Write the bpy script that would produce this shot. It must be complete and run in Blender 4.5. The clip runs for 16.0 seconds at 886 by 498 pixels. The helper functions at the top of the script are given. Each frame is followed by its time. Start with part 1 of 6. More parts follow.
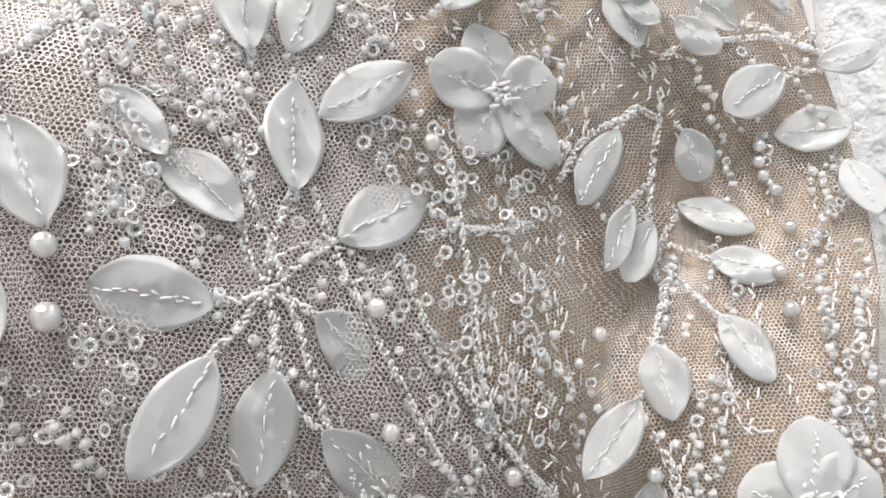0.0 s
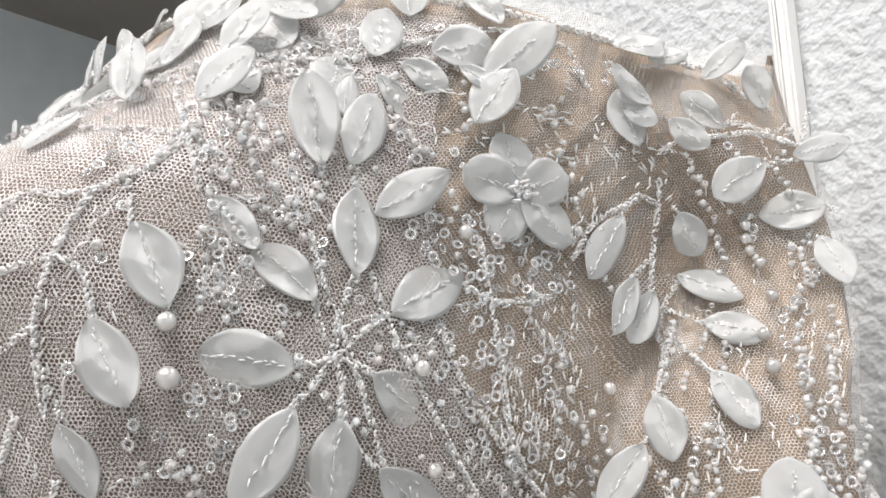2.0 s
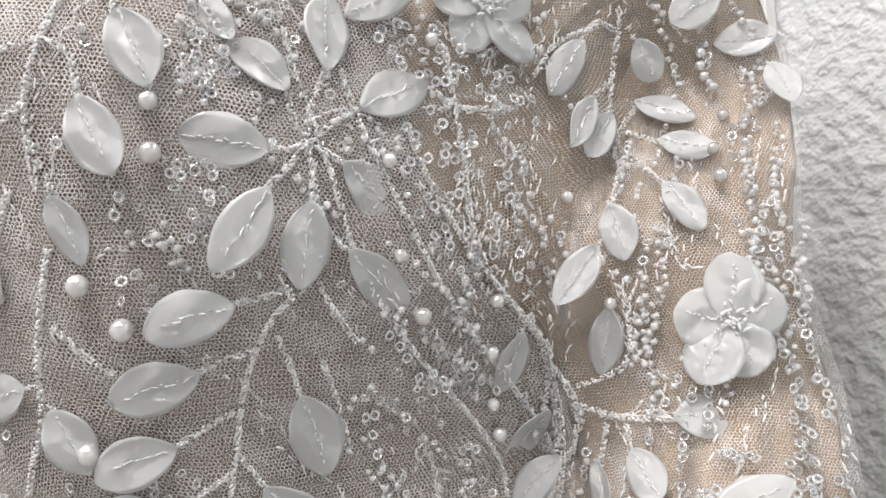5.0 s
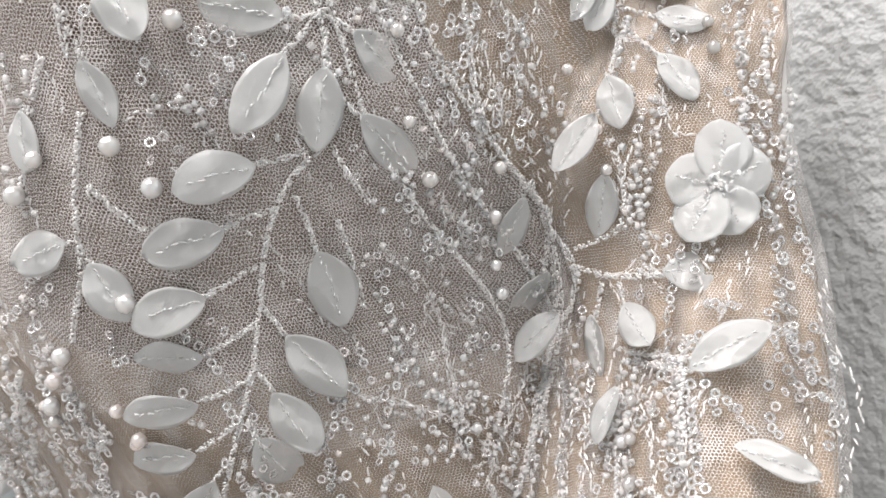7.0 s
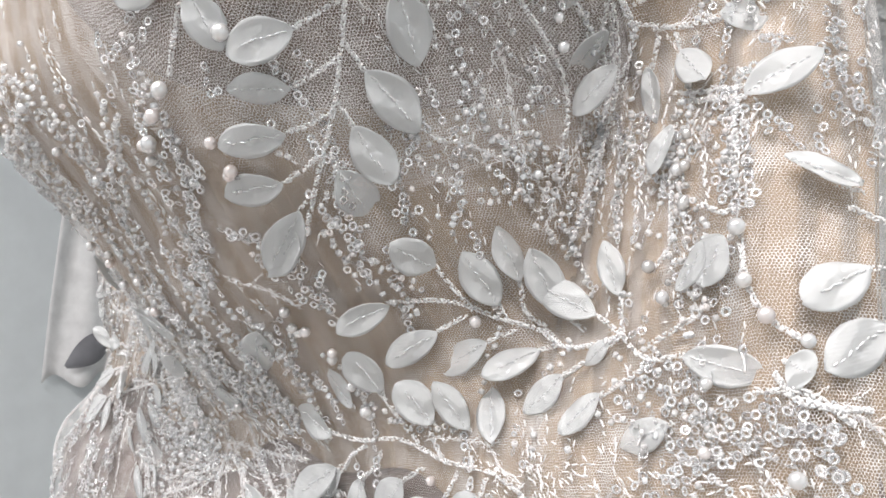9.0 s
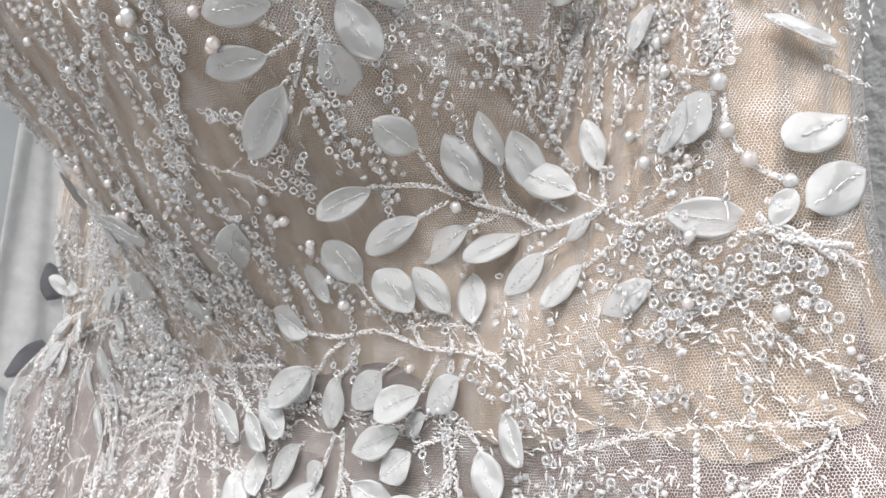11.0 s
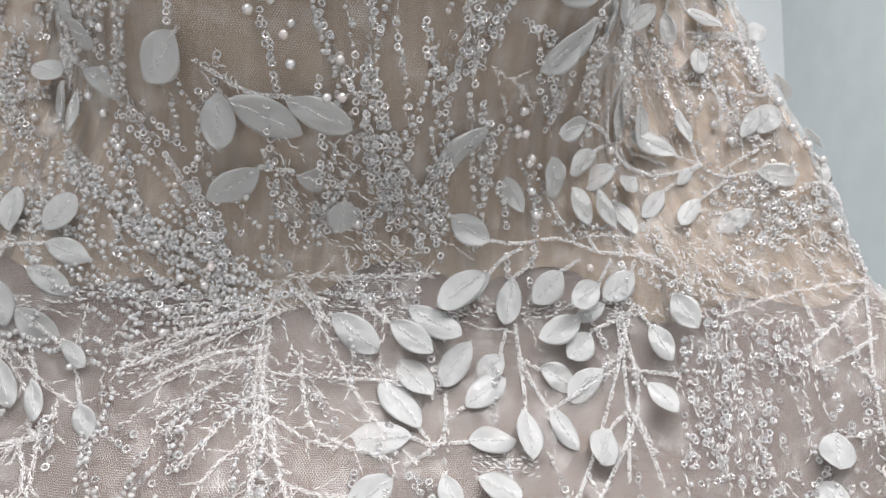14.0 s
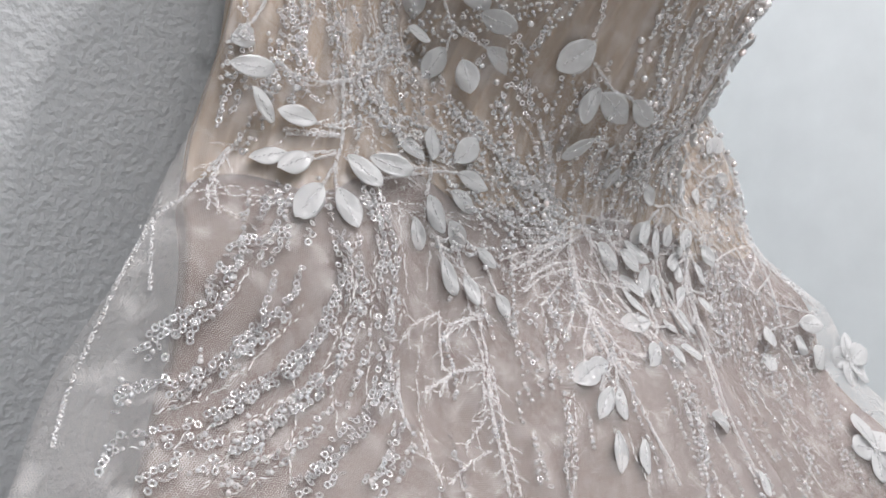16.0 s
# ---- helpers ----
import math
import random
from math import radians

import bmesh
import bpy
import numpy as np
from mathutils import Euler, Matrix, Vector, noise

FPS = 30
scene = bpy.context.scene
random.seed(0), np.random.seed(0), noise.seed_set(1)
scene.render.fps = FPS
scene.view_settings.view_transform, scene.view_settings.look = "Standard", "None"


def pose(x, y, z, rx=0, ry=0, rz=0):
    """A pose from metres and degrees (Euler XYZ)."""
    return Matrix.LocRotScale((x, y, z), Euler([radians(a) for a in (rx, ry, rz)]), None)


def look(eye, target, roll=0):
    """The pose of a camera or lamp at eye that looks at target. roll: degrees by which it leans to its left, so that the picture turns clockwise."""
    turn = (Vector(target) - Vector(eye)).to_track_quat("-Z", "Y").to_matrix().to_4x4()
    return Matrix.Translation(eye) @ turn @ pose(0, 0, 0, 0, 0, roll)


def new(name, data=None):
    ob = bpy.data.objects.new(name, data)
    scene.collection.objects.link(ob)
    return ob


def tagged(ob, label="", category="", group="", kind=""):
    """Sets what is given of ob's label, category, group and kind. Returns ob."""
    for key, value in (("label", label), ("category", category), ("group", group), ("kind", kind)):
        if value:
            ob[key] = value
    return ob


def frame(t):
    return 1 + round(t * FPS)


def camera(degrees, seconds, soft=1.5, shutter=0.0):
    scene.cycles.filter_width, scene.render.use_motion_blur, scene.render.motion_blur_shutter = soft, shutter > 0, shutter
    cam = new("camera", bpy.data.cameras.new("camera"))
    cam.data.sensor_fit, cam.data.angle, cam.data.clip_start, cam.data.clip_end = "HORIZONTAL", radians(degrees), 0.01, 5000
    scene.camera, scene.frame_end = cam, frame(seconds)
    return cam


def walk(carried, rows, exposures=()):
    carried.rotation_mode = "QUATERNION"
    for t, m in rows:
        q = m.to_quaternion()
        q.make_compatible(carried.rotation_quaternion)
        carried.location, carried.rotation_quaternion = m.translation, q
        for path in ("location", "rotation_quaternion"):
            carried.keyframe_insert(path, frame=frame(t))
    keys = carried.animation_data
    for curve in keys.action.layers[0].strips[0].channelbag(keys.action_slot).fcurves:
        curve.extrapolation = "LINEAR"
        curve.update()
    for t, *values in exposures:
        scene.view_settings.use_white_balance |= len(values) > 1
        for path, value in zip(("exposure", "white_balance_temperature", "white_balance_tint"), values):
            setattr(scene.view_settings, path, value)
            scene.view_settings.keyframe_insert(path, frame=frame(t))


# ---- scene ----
cam = camera(55.0, 16.0, soft=1.7)
METRES, EYE, TILT, LEAN, TURN, SIDE = 0.9, 1.30, 11.0, 0.0, 45.0, 0.225
ROWS = [
    (0.0, 0.0, 0.0, 0.0, 0.0, 0.0, -0.0),
    (0.5, -0.0027, -0.0051, 0.0071, 1.9, 1.79, 0.3),
    (1.0, -0.0043, -0.0172, 0.0129, 2.68, 3.03, 0.51),
    (1.5, -0.0035, -0.0286, 0.0173, 2.78, 3.42, 0.59),
    (2.0, 0.0011, -0.0364, 0.0041, 2.52, 3.53, 0.61),
    (2.5, 0.0044, -0.0355, -0.0038, 2.23, 2.94, 0.47),
    (3.0, 0.006, -0.0361, -0.0108, 2.17, 2.3, 0.42),
    (3.5, 0.0063, -0.0359, -0.0174, 2.07, 1.61, 0.3),
    (6.0, 0.006, -0.0573, -0.0369, 1.9, -2.16, 0.82),
    (6.5, 0.0052, -0.0594, -0.039, 2.07, -3.92, 0.83),
    (7.0, 0.0081, -0.0635, -0.0439, 2.4, -5.67, 0.79),
    (7.5, 0.0104, -0.0684, -0.055, 2.77, -7.63, 0.71),
    (8.0, 0.0061, -0.0746, -0.0632, 3.27, -9.42, 0.71),
    (8.5, 0.0054, -0.0826, -0.0775, 3.66, -10.73, 0.67),
    (9.0, -0.0041, -0.0886, -0.0877, 3.9, -11.77, 0.69),
    (9.5, -0.0076, -0.092, -0.0921, 3.91, -12.18, 0.68),
    (10.0, -0.0059, -0.095, -0.1012, 3.6, -12.11, 0.64),
    (12.5, -0.1271, -0.0723, -0.1949, -18.25, -4.79, -4.64),
    (13.0, -0.2059, -0.0484, -0.2225, -30.07, -2.64, -6.55),
    (13.5, -0.25, -0.0252, -0.2377, -41.05, -0.74, -8.08),
    (14.0, -0.3306, -0.0042, -0.224, -52.12, 1.29, -9.35),
    (14.5, -0.4393, 0.026, -0.2299, -62.74, 3.34, -10.39),
    (15.0, -0.493, 0.1491, -0.2648, -73.69, 5.32, -10.91),
    (15.5, -0.5425, 0.2685, -0.2923, -83.03, 6.31, -11.42),
    (16.0, -0.5731, 0.2809, -0.3194, -88.76, 6.45, -11.37),
]
walk(cam, [(t, pose(SIDE, 0, EYE, TILT, LEAN, TURN) @ pose(METRES * x, METRES * y, METRES * z, 90 + pitch, roll, yaw)) for t, x, y, z, yaw, pitch, roll in ROWS],
     [(0.0, -0.2, 6500, 10), (3.5, -0.34, 6540, 10), (7.0, -0.14, 6560, 11), (10.0, -0.1, 6360, 10), (13.0, -0.4, 6380, 10), (15.0, -0.33, 6380, 11), (16.0, -0.42, 6330, 12)])
LAMP_A, LAMP_B, LAMP_C = 12.0, 17.0, 13.0

# ---- light: a closed room under two ceiling panels, with small spots added ----
world = bpy.data.worlds.new("world")
scene.world = world
world.use_nodes = True
world.node_tree.nodes["Background"].inputs[0].default_value = (.75, .86, 1, 1)
world.node_tree.nodes["Background"].inputs[1].default_value = .3


def area_lamp(name, eye, target, sx, sy, watts, colour):
    lamp = bpy.data.lights.new(name, "AREA")
    lamp.shape, lamp.size, lamp.size_y, lamp.energy, lamp.color = "RECTANGLE", sx, sy, watts, colour
    ob = new(name, lamp)
    ob.matrix_world = look(eye, target)
    return ob


area_lamp("panel_light", (.45, -.95, 2.56), (.45, -.95, 0), 1.1, .5, LAMP_A, (1.0, .955, .945))
area_lamp("panel_light", (-.75, -1.35, 2.56), (-.75, -1.35, 0), 1.1, .5, LAMP_B, (.98, .965, .975))
# unseen lamps added for glints on the beads; last two brighten skirt and recess
ADDED_SPOTS = [(.15, -.55), (.95, -.6), (.55, -.75), (.3, -1.7), (-.9, -2.0), (-.55, -.8), (.62, .62)]
for sx, sy in ADDED_SPOTS:
    area_lamp("added_spot_lamp", (sx, sy, 2.585), (sx, sy, 0), .05, .05, LAMP_C * (.55 if (sx, sy) == (.62, .62) else .9 if sx == -.55 else 1), (1.0, .95, .93))

# ---- materials ----


def material(name):
    m = bpy.data.materials.new(name)
    m.use_nodes = True
    return m, m.node_tree.nodes, m.node_tree.links, m.node_tree.nodes["Principled BSDF"]


def setp(bsdf, **kw):
    for k, v in kw.items():
        bsdf.inputs[k.replace("_", " ")].default_value = v


def noise_node(nodes, links, scale, detail=3.0, rough=.5, coord="Object"):
    tc, n = nodes.new("ShaderNodeTexCoord"), nodes.new("ShaderNodeTexNoise")
    n.inputs["Scale"].default_value, n.inputs["Detail"].default_value, n.inputs["Roughness"].default_value = scale, detail, rough
    links.new(tc.outputs[coord], n.inputs["Vector"])
    return n


def ramp(nodes, links, src, stops):
    r = nodes.new("ShaderNodeValToRGB")
    el = r.color_ramp.elements
    while len(el) < len(stops):
        el.new(.5)
    for e, (p, c) in zip(el, stops):
        e.position, e.color = p, (*c, 1) if len(c) == 3 else c
    links.new(src, r.inputs[0])
    return r


def bump(nodes, links, bsdf, src, strength, dist, prev=None):
    b = nodes.new("ShaderNodeBump")
    b.inputs["Strength"].default_value, b.inputs["Distance"].default_value = strength, dist
    links.new(src, b.inputs["Height"])
    if prev:
        links.new(prev.outputs[0], b.inputs["Normal"])
    links.new(b.outputs[0], bsdf.inputs["Normal"])
    return b


def plaster(name, c0, c1, big=.0021):
    m, n, l, b = material(name)
    a, f = noise_node(n, l, 190, 2, .5), noise_node(n, l, 9, 4)
    l.new(ramp(n, l, f.outputs[0], [(.3, c0), (.7, c1)]).outputs[0], b.inputs["Base Color"])
    g = noise_node(n, l, 620, 3)
    h = ramp(n, l, a.outputs[0], [(.36, (0, 0, 0)), (.66, (1, 1, 1))])
    p = bump(n, l, b, h.outputs[0], .46, big)
    bump(n, l, b, g.outputs[0], .35, .0004, p)
    setp(b, Roughness=.62)
    return m


def painted(name, c, rough=.45):
    m, n, l, b = material(name)
    f = noise_node(n, l, 14, 5)
    l.new(ramp(n, l, f.outputs[0], [(.3, tuple(v * .93 for v in c)), (.7, c)]).outputs[0], b.inputs["Base Color"])
    bump(n, l, b, noise_node(n, l, 260, 3).outputs[0], .15, .0005)
    setp(b, Roughness=rough)
    return m


def cloth(name, c, thread=2600, folds=0.0):
    """Fine woven lining."""
    m, n, l, b = material(name)
    uv, w1, w2, mx = n.new("ShaderNodeUVMap"), n.new("ShaderNodeTexWave"), n.new("ShaderNodeTexWave"), n.new("ShaderNodeMath")
    w1.bands_direction, w2.bands_direction, mx.operation = "X", "Y", "ADD"
    for w in (w1, w2):
        w.inputs["Scale"].default_value, w.inputs["Distortion"].default_value = thread / 6.28, 1.2
        l.new(uv.outputs[0], w.inputs[0])
    l.new(w1.outputs["Fac"], mx.inputs[0]), l.new(w2.outputs["Fac"], mx.inputs[1])
    f = noise_node(n, l, 22, 5, .6)
    l.new(ramp(n, l, f.outputs[0], [(.3, tuple(v * .86 for v in c)), (.7, tuple(min(v * 1.06, .9) for v in c))]).outputs[0], b.inputs["Base Color"])
    p = bump(n, l, b, mx.outputs[0], .4, .0002)
    if folds:
        g = n.new("ShaderNodeTexWave")
        g.inputs["Scale"].default_value, g.inputs["Distortion"].default_value, g.inputs["Detail"].default_value, g.inputs["Detail Scale"].default_value = .314 / folds, 6, 1.0, .12
        l.new(uv.outputs[0], g.inputs[0])
        bump(n, l, b, g.outputs["Fac"], .7, folds * .35, p)
    setp(b, Roughness=.75, Sheen_Weight=.25)
    return m


def tulle(name, pitch, thread, c):
    """Hexagonal net: threads round open cells."""
    m, n, l, b = material(name)
    out = n["Material Output"]

    def math(op, *args):
        q = n.new("ShaderNodeMath")
        q.operation = op
        for i, a in enumerate(args):
            if isinstance(a, (int, float)):
                q.inputs[i].default_value = a
            else:
                l.new(a, q.inputs[i])
        return q.outputs[0]

    uv, sep = n.new("ShaderNodeUVMap"), n.new("ShaderNodeSeparateXYZ")
    wob = noise_node(n, l, 160, 2, .5, "UV")
    wsep = n.new("ShaderNodeSeparateColor")
    l.new(wob.outputs["Color"], wsep.inputs[0])
    l.new(uv.outputs[0], sep.inputs[0])
    fine = noise_node(n, l, 760, 1, .5, "UV")
    fsep = n.new("ShaderNodeSeparateColor")
    l.new(fine.outputs["Color"], fsep.inputs[0])
    x = math("ADD", math("DIVIDE", sep.outputs[0], pitch), math("ADD", math("MULTIPLY", wsep.outputs[0], 1.2), math("MULTIPLY", fsep.outputs[0], .75)))
    y = math("ADD", math("DIVIDE", sep.outputs[1], pitch), math("ADD", math("MULTIPLY", wsep.outputs[1], 1.2), math("MULTIPLY", fsep.outputs[1], .75)))
    s3 = 3 ** .5
    ax, ay = math("ABSOLUTE", math("SUBTRACT", math("FLOORED_MODULO", x, 1.0), .5)), math("ABSOLUTE", math("SUBTRACT", math("FLOORED_MODULO", y, s3), s3 / 2))
    bx = math("ABSOLUTE", math("SUBTRACT", math("FLOORED_MODULO", math("ADD", x, .5), 1.0), .5))
    by = math("ABSOLUTE", math("SUBTRACT", math("FLOORED_MODULO", math("ADD", y, s3 / 2), s3), s3 / 2))

    def hexd(u, v):
        return math("MAXIMUM", u, math("ADD", math("MULTIPLY", u, .5), math("MULTIPLY", v, s3 / 2)))
    d = math("MINIMUM", hexd(ax, ay), hexd(bx, by))
    patch = noise_node(n, l, 80, 3, .6, "UV")
    edge = math("SUBTRACT", .5, math("ADD", thread, math("MULTIPLY", math("MAXIMUM", math("SUBTRACT", patch.outputs[0], .5), 0.0), .35)))
    cover = math("GREATER_THAN", d, edge)
    tr, mix = n.new("ShaderNodeBsdfTransparent"), n.new("ShaderNodeMixShader")
    l.new(cover, mix.inputs[0]), l.new(tr.outputs[0], mix.inputs[1]), l.new(b.outputs[0], mix.inputs[2]), l.new(mix.outputs[0], out.inputs[0])
    setp(b, Base_Color=(*c, 1), Roughness=.5)
    return m


def satin(name, c):
    """Shiny twill satin that lets some light through."""
    m, n, l, b = material(name)
    tc, mp, w = n.new("ShaderNodeTexCoord"), n.new("ShaderNodeMapping"), n.new("ShaderNodeTexWave")
    mp.inputs["Rotation"].default_value = (0, 0, .6)
    mp.inputs["Scale"].default_value = (.6, 1, 1)
    l.new(tc.outputs["Object"], mp.inputs[0]), l.new(mp.outputs[0], w.inputs[0])
    w.inputs["Scale"].default_value, w.inputs["Distortion"].default_value = 22, .8
    oi, rp = n.new("ShaderNodeObjectInfo"), None
    rp = ramp(n, l, oi.outputs["Random"], [(0, tuple(v * .95 for v in c)), (1, c)])
    l.new(rp.outputs[0], b.inputs["Base Color"])
    f = noise_node(n, l, 2.2, 0)
    p = bump(n, l, b, f.outputs[0], .3, .05)
    bump(n, l, b, w.outputs["Fac"], .45, .009, p)
    setp(b, Roughness=.30, Specular_IOR_Level=.7, Anisotropic=.5, Coat_Weight=.4, Coat_Roughness=.16)
    tl, mix = n.new("ShaderNodeBsdfTranslucent"), n.new("ShaderNodeMixShader")
    tl.inputs[0].default_value, mix.inputs[0].default_value = (*c, 1), .34
    l.new(b.outputs[0], mix.inputs[1]), l.new(tl.outputs[0], mix.inputs[2])
    tr, thin = n.new("ShaderNodeBsdfTransparent"), n.new("ShaderNodeMixShader")
    thin.inputs[0].default_value = .09
    l.new(mix.outputs[0], thin.inputs[1]), l.new(tr.outputs[0], thin.inputs[2]), l.new(thin.outputs[0], n["Material Output"].inputs[0])
    return m


def glass_bead(name, c, rough, clear, metal=0.0, single=False, glassy=0.0):
    """Beads and sequins: bright skin, partly clear, tone varies from piece to piece."""
    m, n, l, b = material(name)
    if single:
        src = n.new("ShaderNodeObjectInfo").outputs["Random"]
    else:
        src = n.new("ShaderNodeNewGeometry").outputs["Random Per Island"]
    rp = ramp(n, l, src, [(0, tuple(v * .72 for v in c)), (.45, c), (.8, tuple(min(1, v * q) for v, q in zip(c, (1.0, 1.03, 1.06)))), (1, tuple(min(1, v * q) for v, q in zip(c, (1.08, 1.0, .98))))])
    l.new(rp.outputs[0], b.inputs["Base Color"])
    setp(b, Roughness=rough, Metallic=metal, Coat_Weight=.5, Coat_Roughness=.06, Specular_IOR_Level=.7)
    if glassy:
        setp(b, Transmission_Weight=glassy, IOR=1.5)
    if clear:
        tr, mix = n.new("ShaderNodeBsdfTransparent"), n.new("ShaderNodeMixShader")
        mix.inputs[0].default_value = clear
        l.new(b.outputs[0], mix.inputs[1]), l.new(tr.outputs[0], mix.inputs[2]), l.new(mix.outputs[0], n["Material Output"].inputs[0])
    return m


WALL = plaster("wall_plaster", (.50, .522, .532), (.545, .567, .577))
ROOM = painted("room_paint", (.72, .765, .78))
TRIM = painted("trim_paint", (.82, .82, .81), .3)
CEIL = painted("ceiling_paint", (.24, .22, .20), .7)
WOOD = painted("floor_paint", (.52, .50, .48), .4)
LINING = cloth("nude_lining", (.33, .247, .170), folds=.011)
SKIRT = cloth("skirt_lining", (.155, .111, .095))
CUP = cloth("cup_lining", (.155, .110, .083))
NET = tulle("ivory_net", .00082, .046, (.78, .755, .735))
NET2 = tulle("cup_net", .00092, .050, (.82, .79, .775))
LEAF = satin("white_satin", (.90, .915, .915))
STITCH = glass_bead("stitch_thread", (.9, .9, .9), .12, .35)
CORD = glass_bead("bead_cord", (.95, .94, .93), .07, .25)
SEQ = glass_bead("sequin_film", (.97, .965, .97), .09, .32, .6)
SEQ1 = glass_bead("sequin_film_single", (.97, .965, .97), .09, .32, .6, True)
BEAD = glass_bead("seed_glass", (.95, .95, .94), .06, .38, glassy=.3)
BEAD1 = glass_bead("seed_glass_single", (.95, .95, .94), .06, .38, 0.0, True, .3)
FLOSS = glass_bead("embroidery_floss", (.92, .905, .895), .35, 0)
PEARL = glass_bead("pearl_skin", (.76, .745, .73), .16, 0, .6, True)
FAB = cloth("white_fabric", (.86, .86, .86), 900)
BOWGREY = cloth("grey_ribbon", (.22, .22, .24), 900)

# ---- the form of the dress ----
ZK = [0.0, 0.6, 0.9, 1.0, 1.05, 1.10, 1.14, 1.18, 1.21, 1.25, 1.30, 1.35, 1.38, 1.41]
SHAPE = dict(
    front=[-.33, -.12, .01, .047, .070, .098, .100, .070, .055, .028, .019, .002, .042, .058],
    valley=[-.25, -.06, .03, .070, .096, .109, .111, .126, .136, .140, .132, .153, .143, .166],
    slope=[.3, .2, -.1, -.20, -.10, -.12, .10, -.096, -.20, -.091, .754, .80, 1.50, 1.131],
    wide=[.2, .16, .13, .12, .115, .110, .110, .105, .108, .112, .127, .137, .138, .138],
    power=[2, 2, 2, 2, 2, 1.8, 1.6, 2.0, 3.85, 5.0, 5.6, 4.9, 5.15, 5.25],
    skew=[0, 0, 0, .02, .03, .07, .055, .074, .076, .133, .02, .08, 0, 0],
    edge=[.62, .45, .350, .276, .250, .231, .216, .207, .202, .193, .176, .167, .162, .157],
)


def hermite(z, knots, v):
    """A smooth line through the values v at the knots."""
    knots, v = np.array(knots, float), np.array(v, float)
    m = np.gradient(v, knots)
    i = np.clip(np.searchsorted(knots, z, side="right") - 1, 0, len(knots) - 2)
    h = knots[i + 1] - knots[i]
    u = (z - knots[i]) / h
    return (v[i] * (1 + 2 * u) * (1 - u) ** 2 + m[i] * h * u * (1 - u) ** 2
            + v[i + 1] * u * u * (3 - 2 * u) + m[i + 1] * h * u * u * (u - 1))


ZT = np.linspace(0, 1.41, 1411)
TABLE = {n: hermite(ZT, ZK, v) for n, v in SHAPE.items()}


def depth(x, z):
    """How far back (y) the dress's front lies at x across and z up."""
    x, z = np.asarray(x, float), np.asarray(z, float)
    g = {n: np.interp(z, ZT, v) for n, v in TABLE.items()}
    a, t = np.abs(x), np.clip(x, -.2, .2)
    bulge = g["front"] + (g["valley"] - g["front"]) * np.minimum(a / g["wide"], 1) ** g["power"]
    hem = np.interp(z, [1.08, 1.10, 1.14, 1.186, 1.229, 1.27, 1.33, 1.40], [.30, .232, .192, .174, .157, .154, .172, .19])
    return bulge + g["slope"] * np.maximum(a - g["wide"], 0) + g["skew"] * t * (1 - (t / .2) ** 2) + 60 * np.clip(x - hem, 0, .03) ** 2 + 3 * np.clip(-x - .17, 0, .15) ** 2 * np.clip((1.15 - z) / .03, 0, 1)


def tuck(x, z):
    """Draws what lies past the turn of the hip in towards it."""
    hem = np.interp(z, [1.08, 1.10, 1.14, 1.186, 1.229, 1.27, 1.33, 1.40], [.30, .232, .192, .174, .157, .154, .172, .19])
    return np.where(x > hem, hem + (x - hem) * .62, x)


def on_dress(x, z, lift=0.0):
    """Places on the dress's front and the outward normals there; arrays of metres."""
    x, z = np.asarray(x, float), np.asarray(z, float)
    e = .0015
    gx, gz = (depth(x + e, z) - depth(x - e, z)) / (2 * e), (depth(x, np.minimum(z + e, 1.41)) - depth(x, z - e)) / (2 * e)
    n = np.stack([gx, -np.ones_like(gx), gz], -1)
    n /= np.linalg.norm(n, axis=-1, keepdims=True)
    return np.stack([x, depth(x, z), z], -1) + n * lift, n


def mesh_from(name, co, faces, mat, smooth=True, uv=None):
    me = bpy.data.meshes.new(name)
    me.from_pydata(np.asarray(co).tolist() if not isinstance(co, list) else co, [], faces)
    for m in (mat if isinstance(mat, (list, tuple)) else [mat]):
        me.materials.append(m)
    if smooth:
        me.shade_smooth()
    if uv is not None:
        lay = me.uv_layers.new(name="uv")
        idx = np.empty(len(me.loops), int)
        me.loops.foreach_get("vertex_index", idx)
        lay.data.foreach_set("uv", np.asarray(uv, float)[idx].ravel())
    me.update()
    return me


def part(name, bm, mat, parent, label="", smooth=True):
    me = bpy.data.meshes.new(name)
    bm.to_mesh(me)
    bm.free()
    for m in (mat if isinstance(mat, (list, tuple)) else [mat]):
        me.materials.append(m)
    if smooth:
        me.shade_smooth()
    ob = new(name, me)
    ob.parent = parent
    return tagged(ob, label=label)


def box(bm, x0, x1, y0, y1, z0, z1, bev=0.0):
    v = bmesh.ops.create_cube(bm, size=1, matrix=Matrix.Translation(((x0 + x1) / 2, (y0 + y1) / 2, (z0 + z1) / 2)) @ Matrix.Diagonal((x1 - x0, y1 - y0, z1 - z0, 1)))["verts"]
    if bev:
        bmesh.ops.bevel(bm, geom=list({e for q in v for e in q.link_edges}), offset=bev, segments=2, affect="EDGES")


# ---- the room ----
def structure(name, label, mat, *dims, bev=0.0, m=None):
    bm = bmesh.new()
    box(bm, *dims, bev=bev)
    ob = part(name, bm, mat, None, label, smooth=False)
    if m is not None:
        ob.matrix_world = m
    return tagged(ob, category=name.split("_")[0], kind="structure")


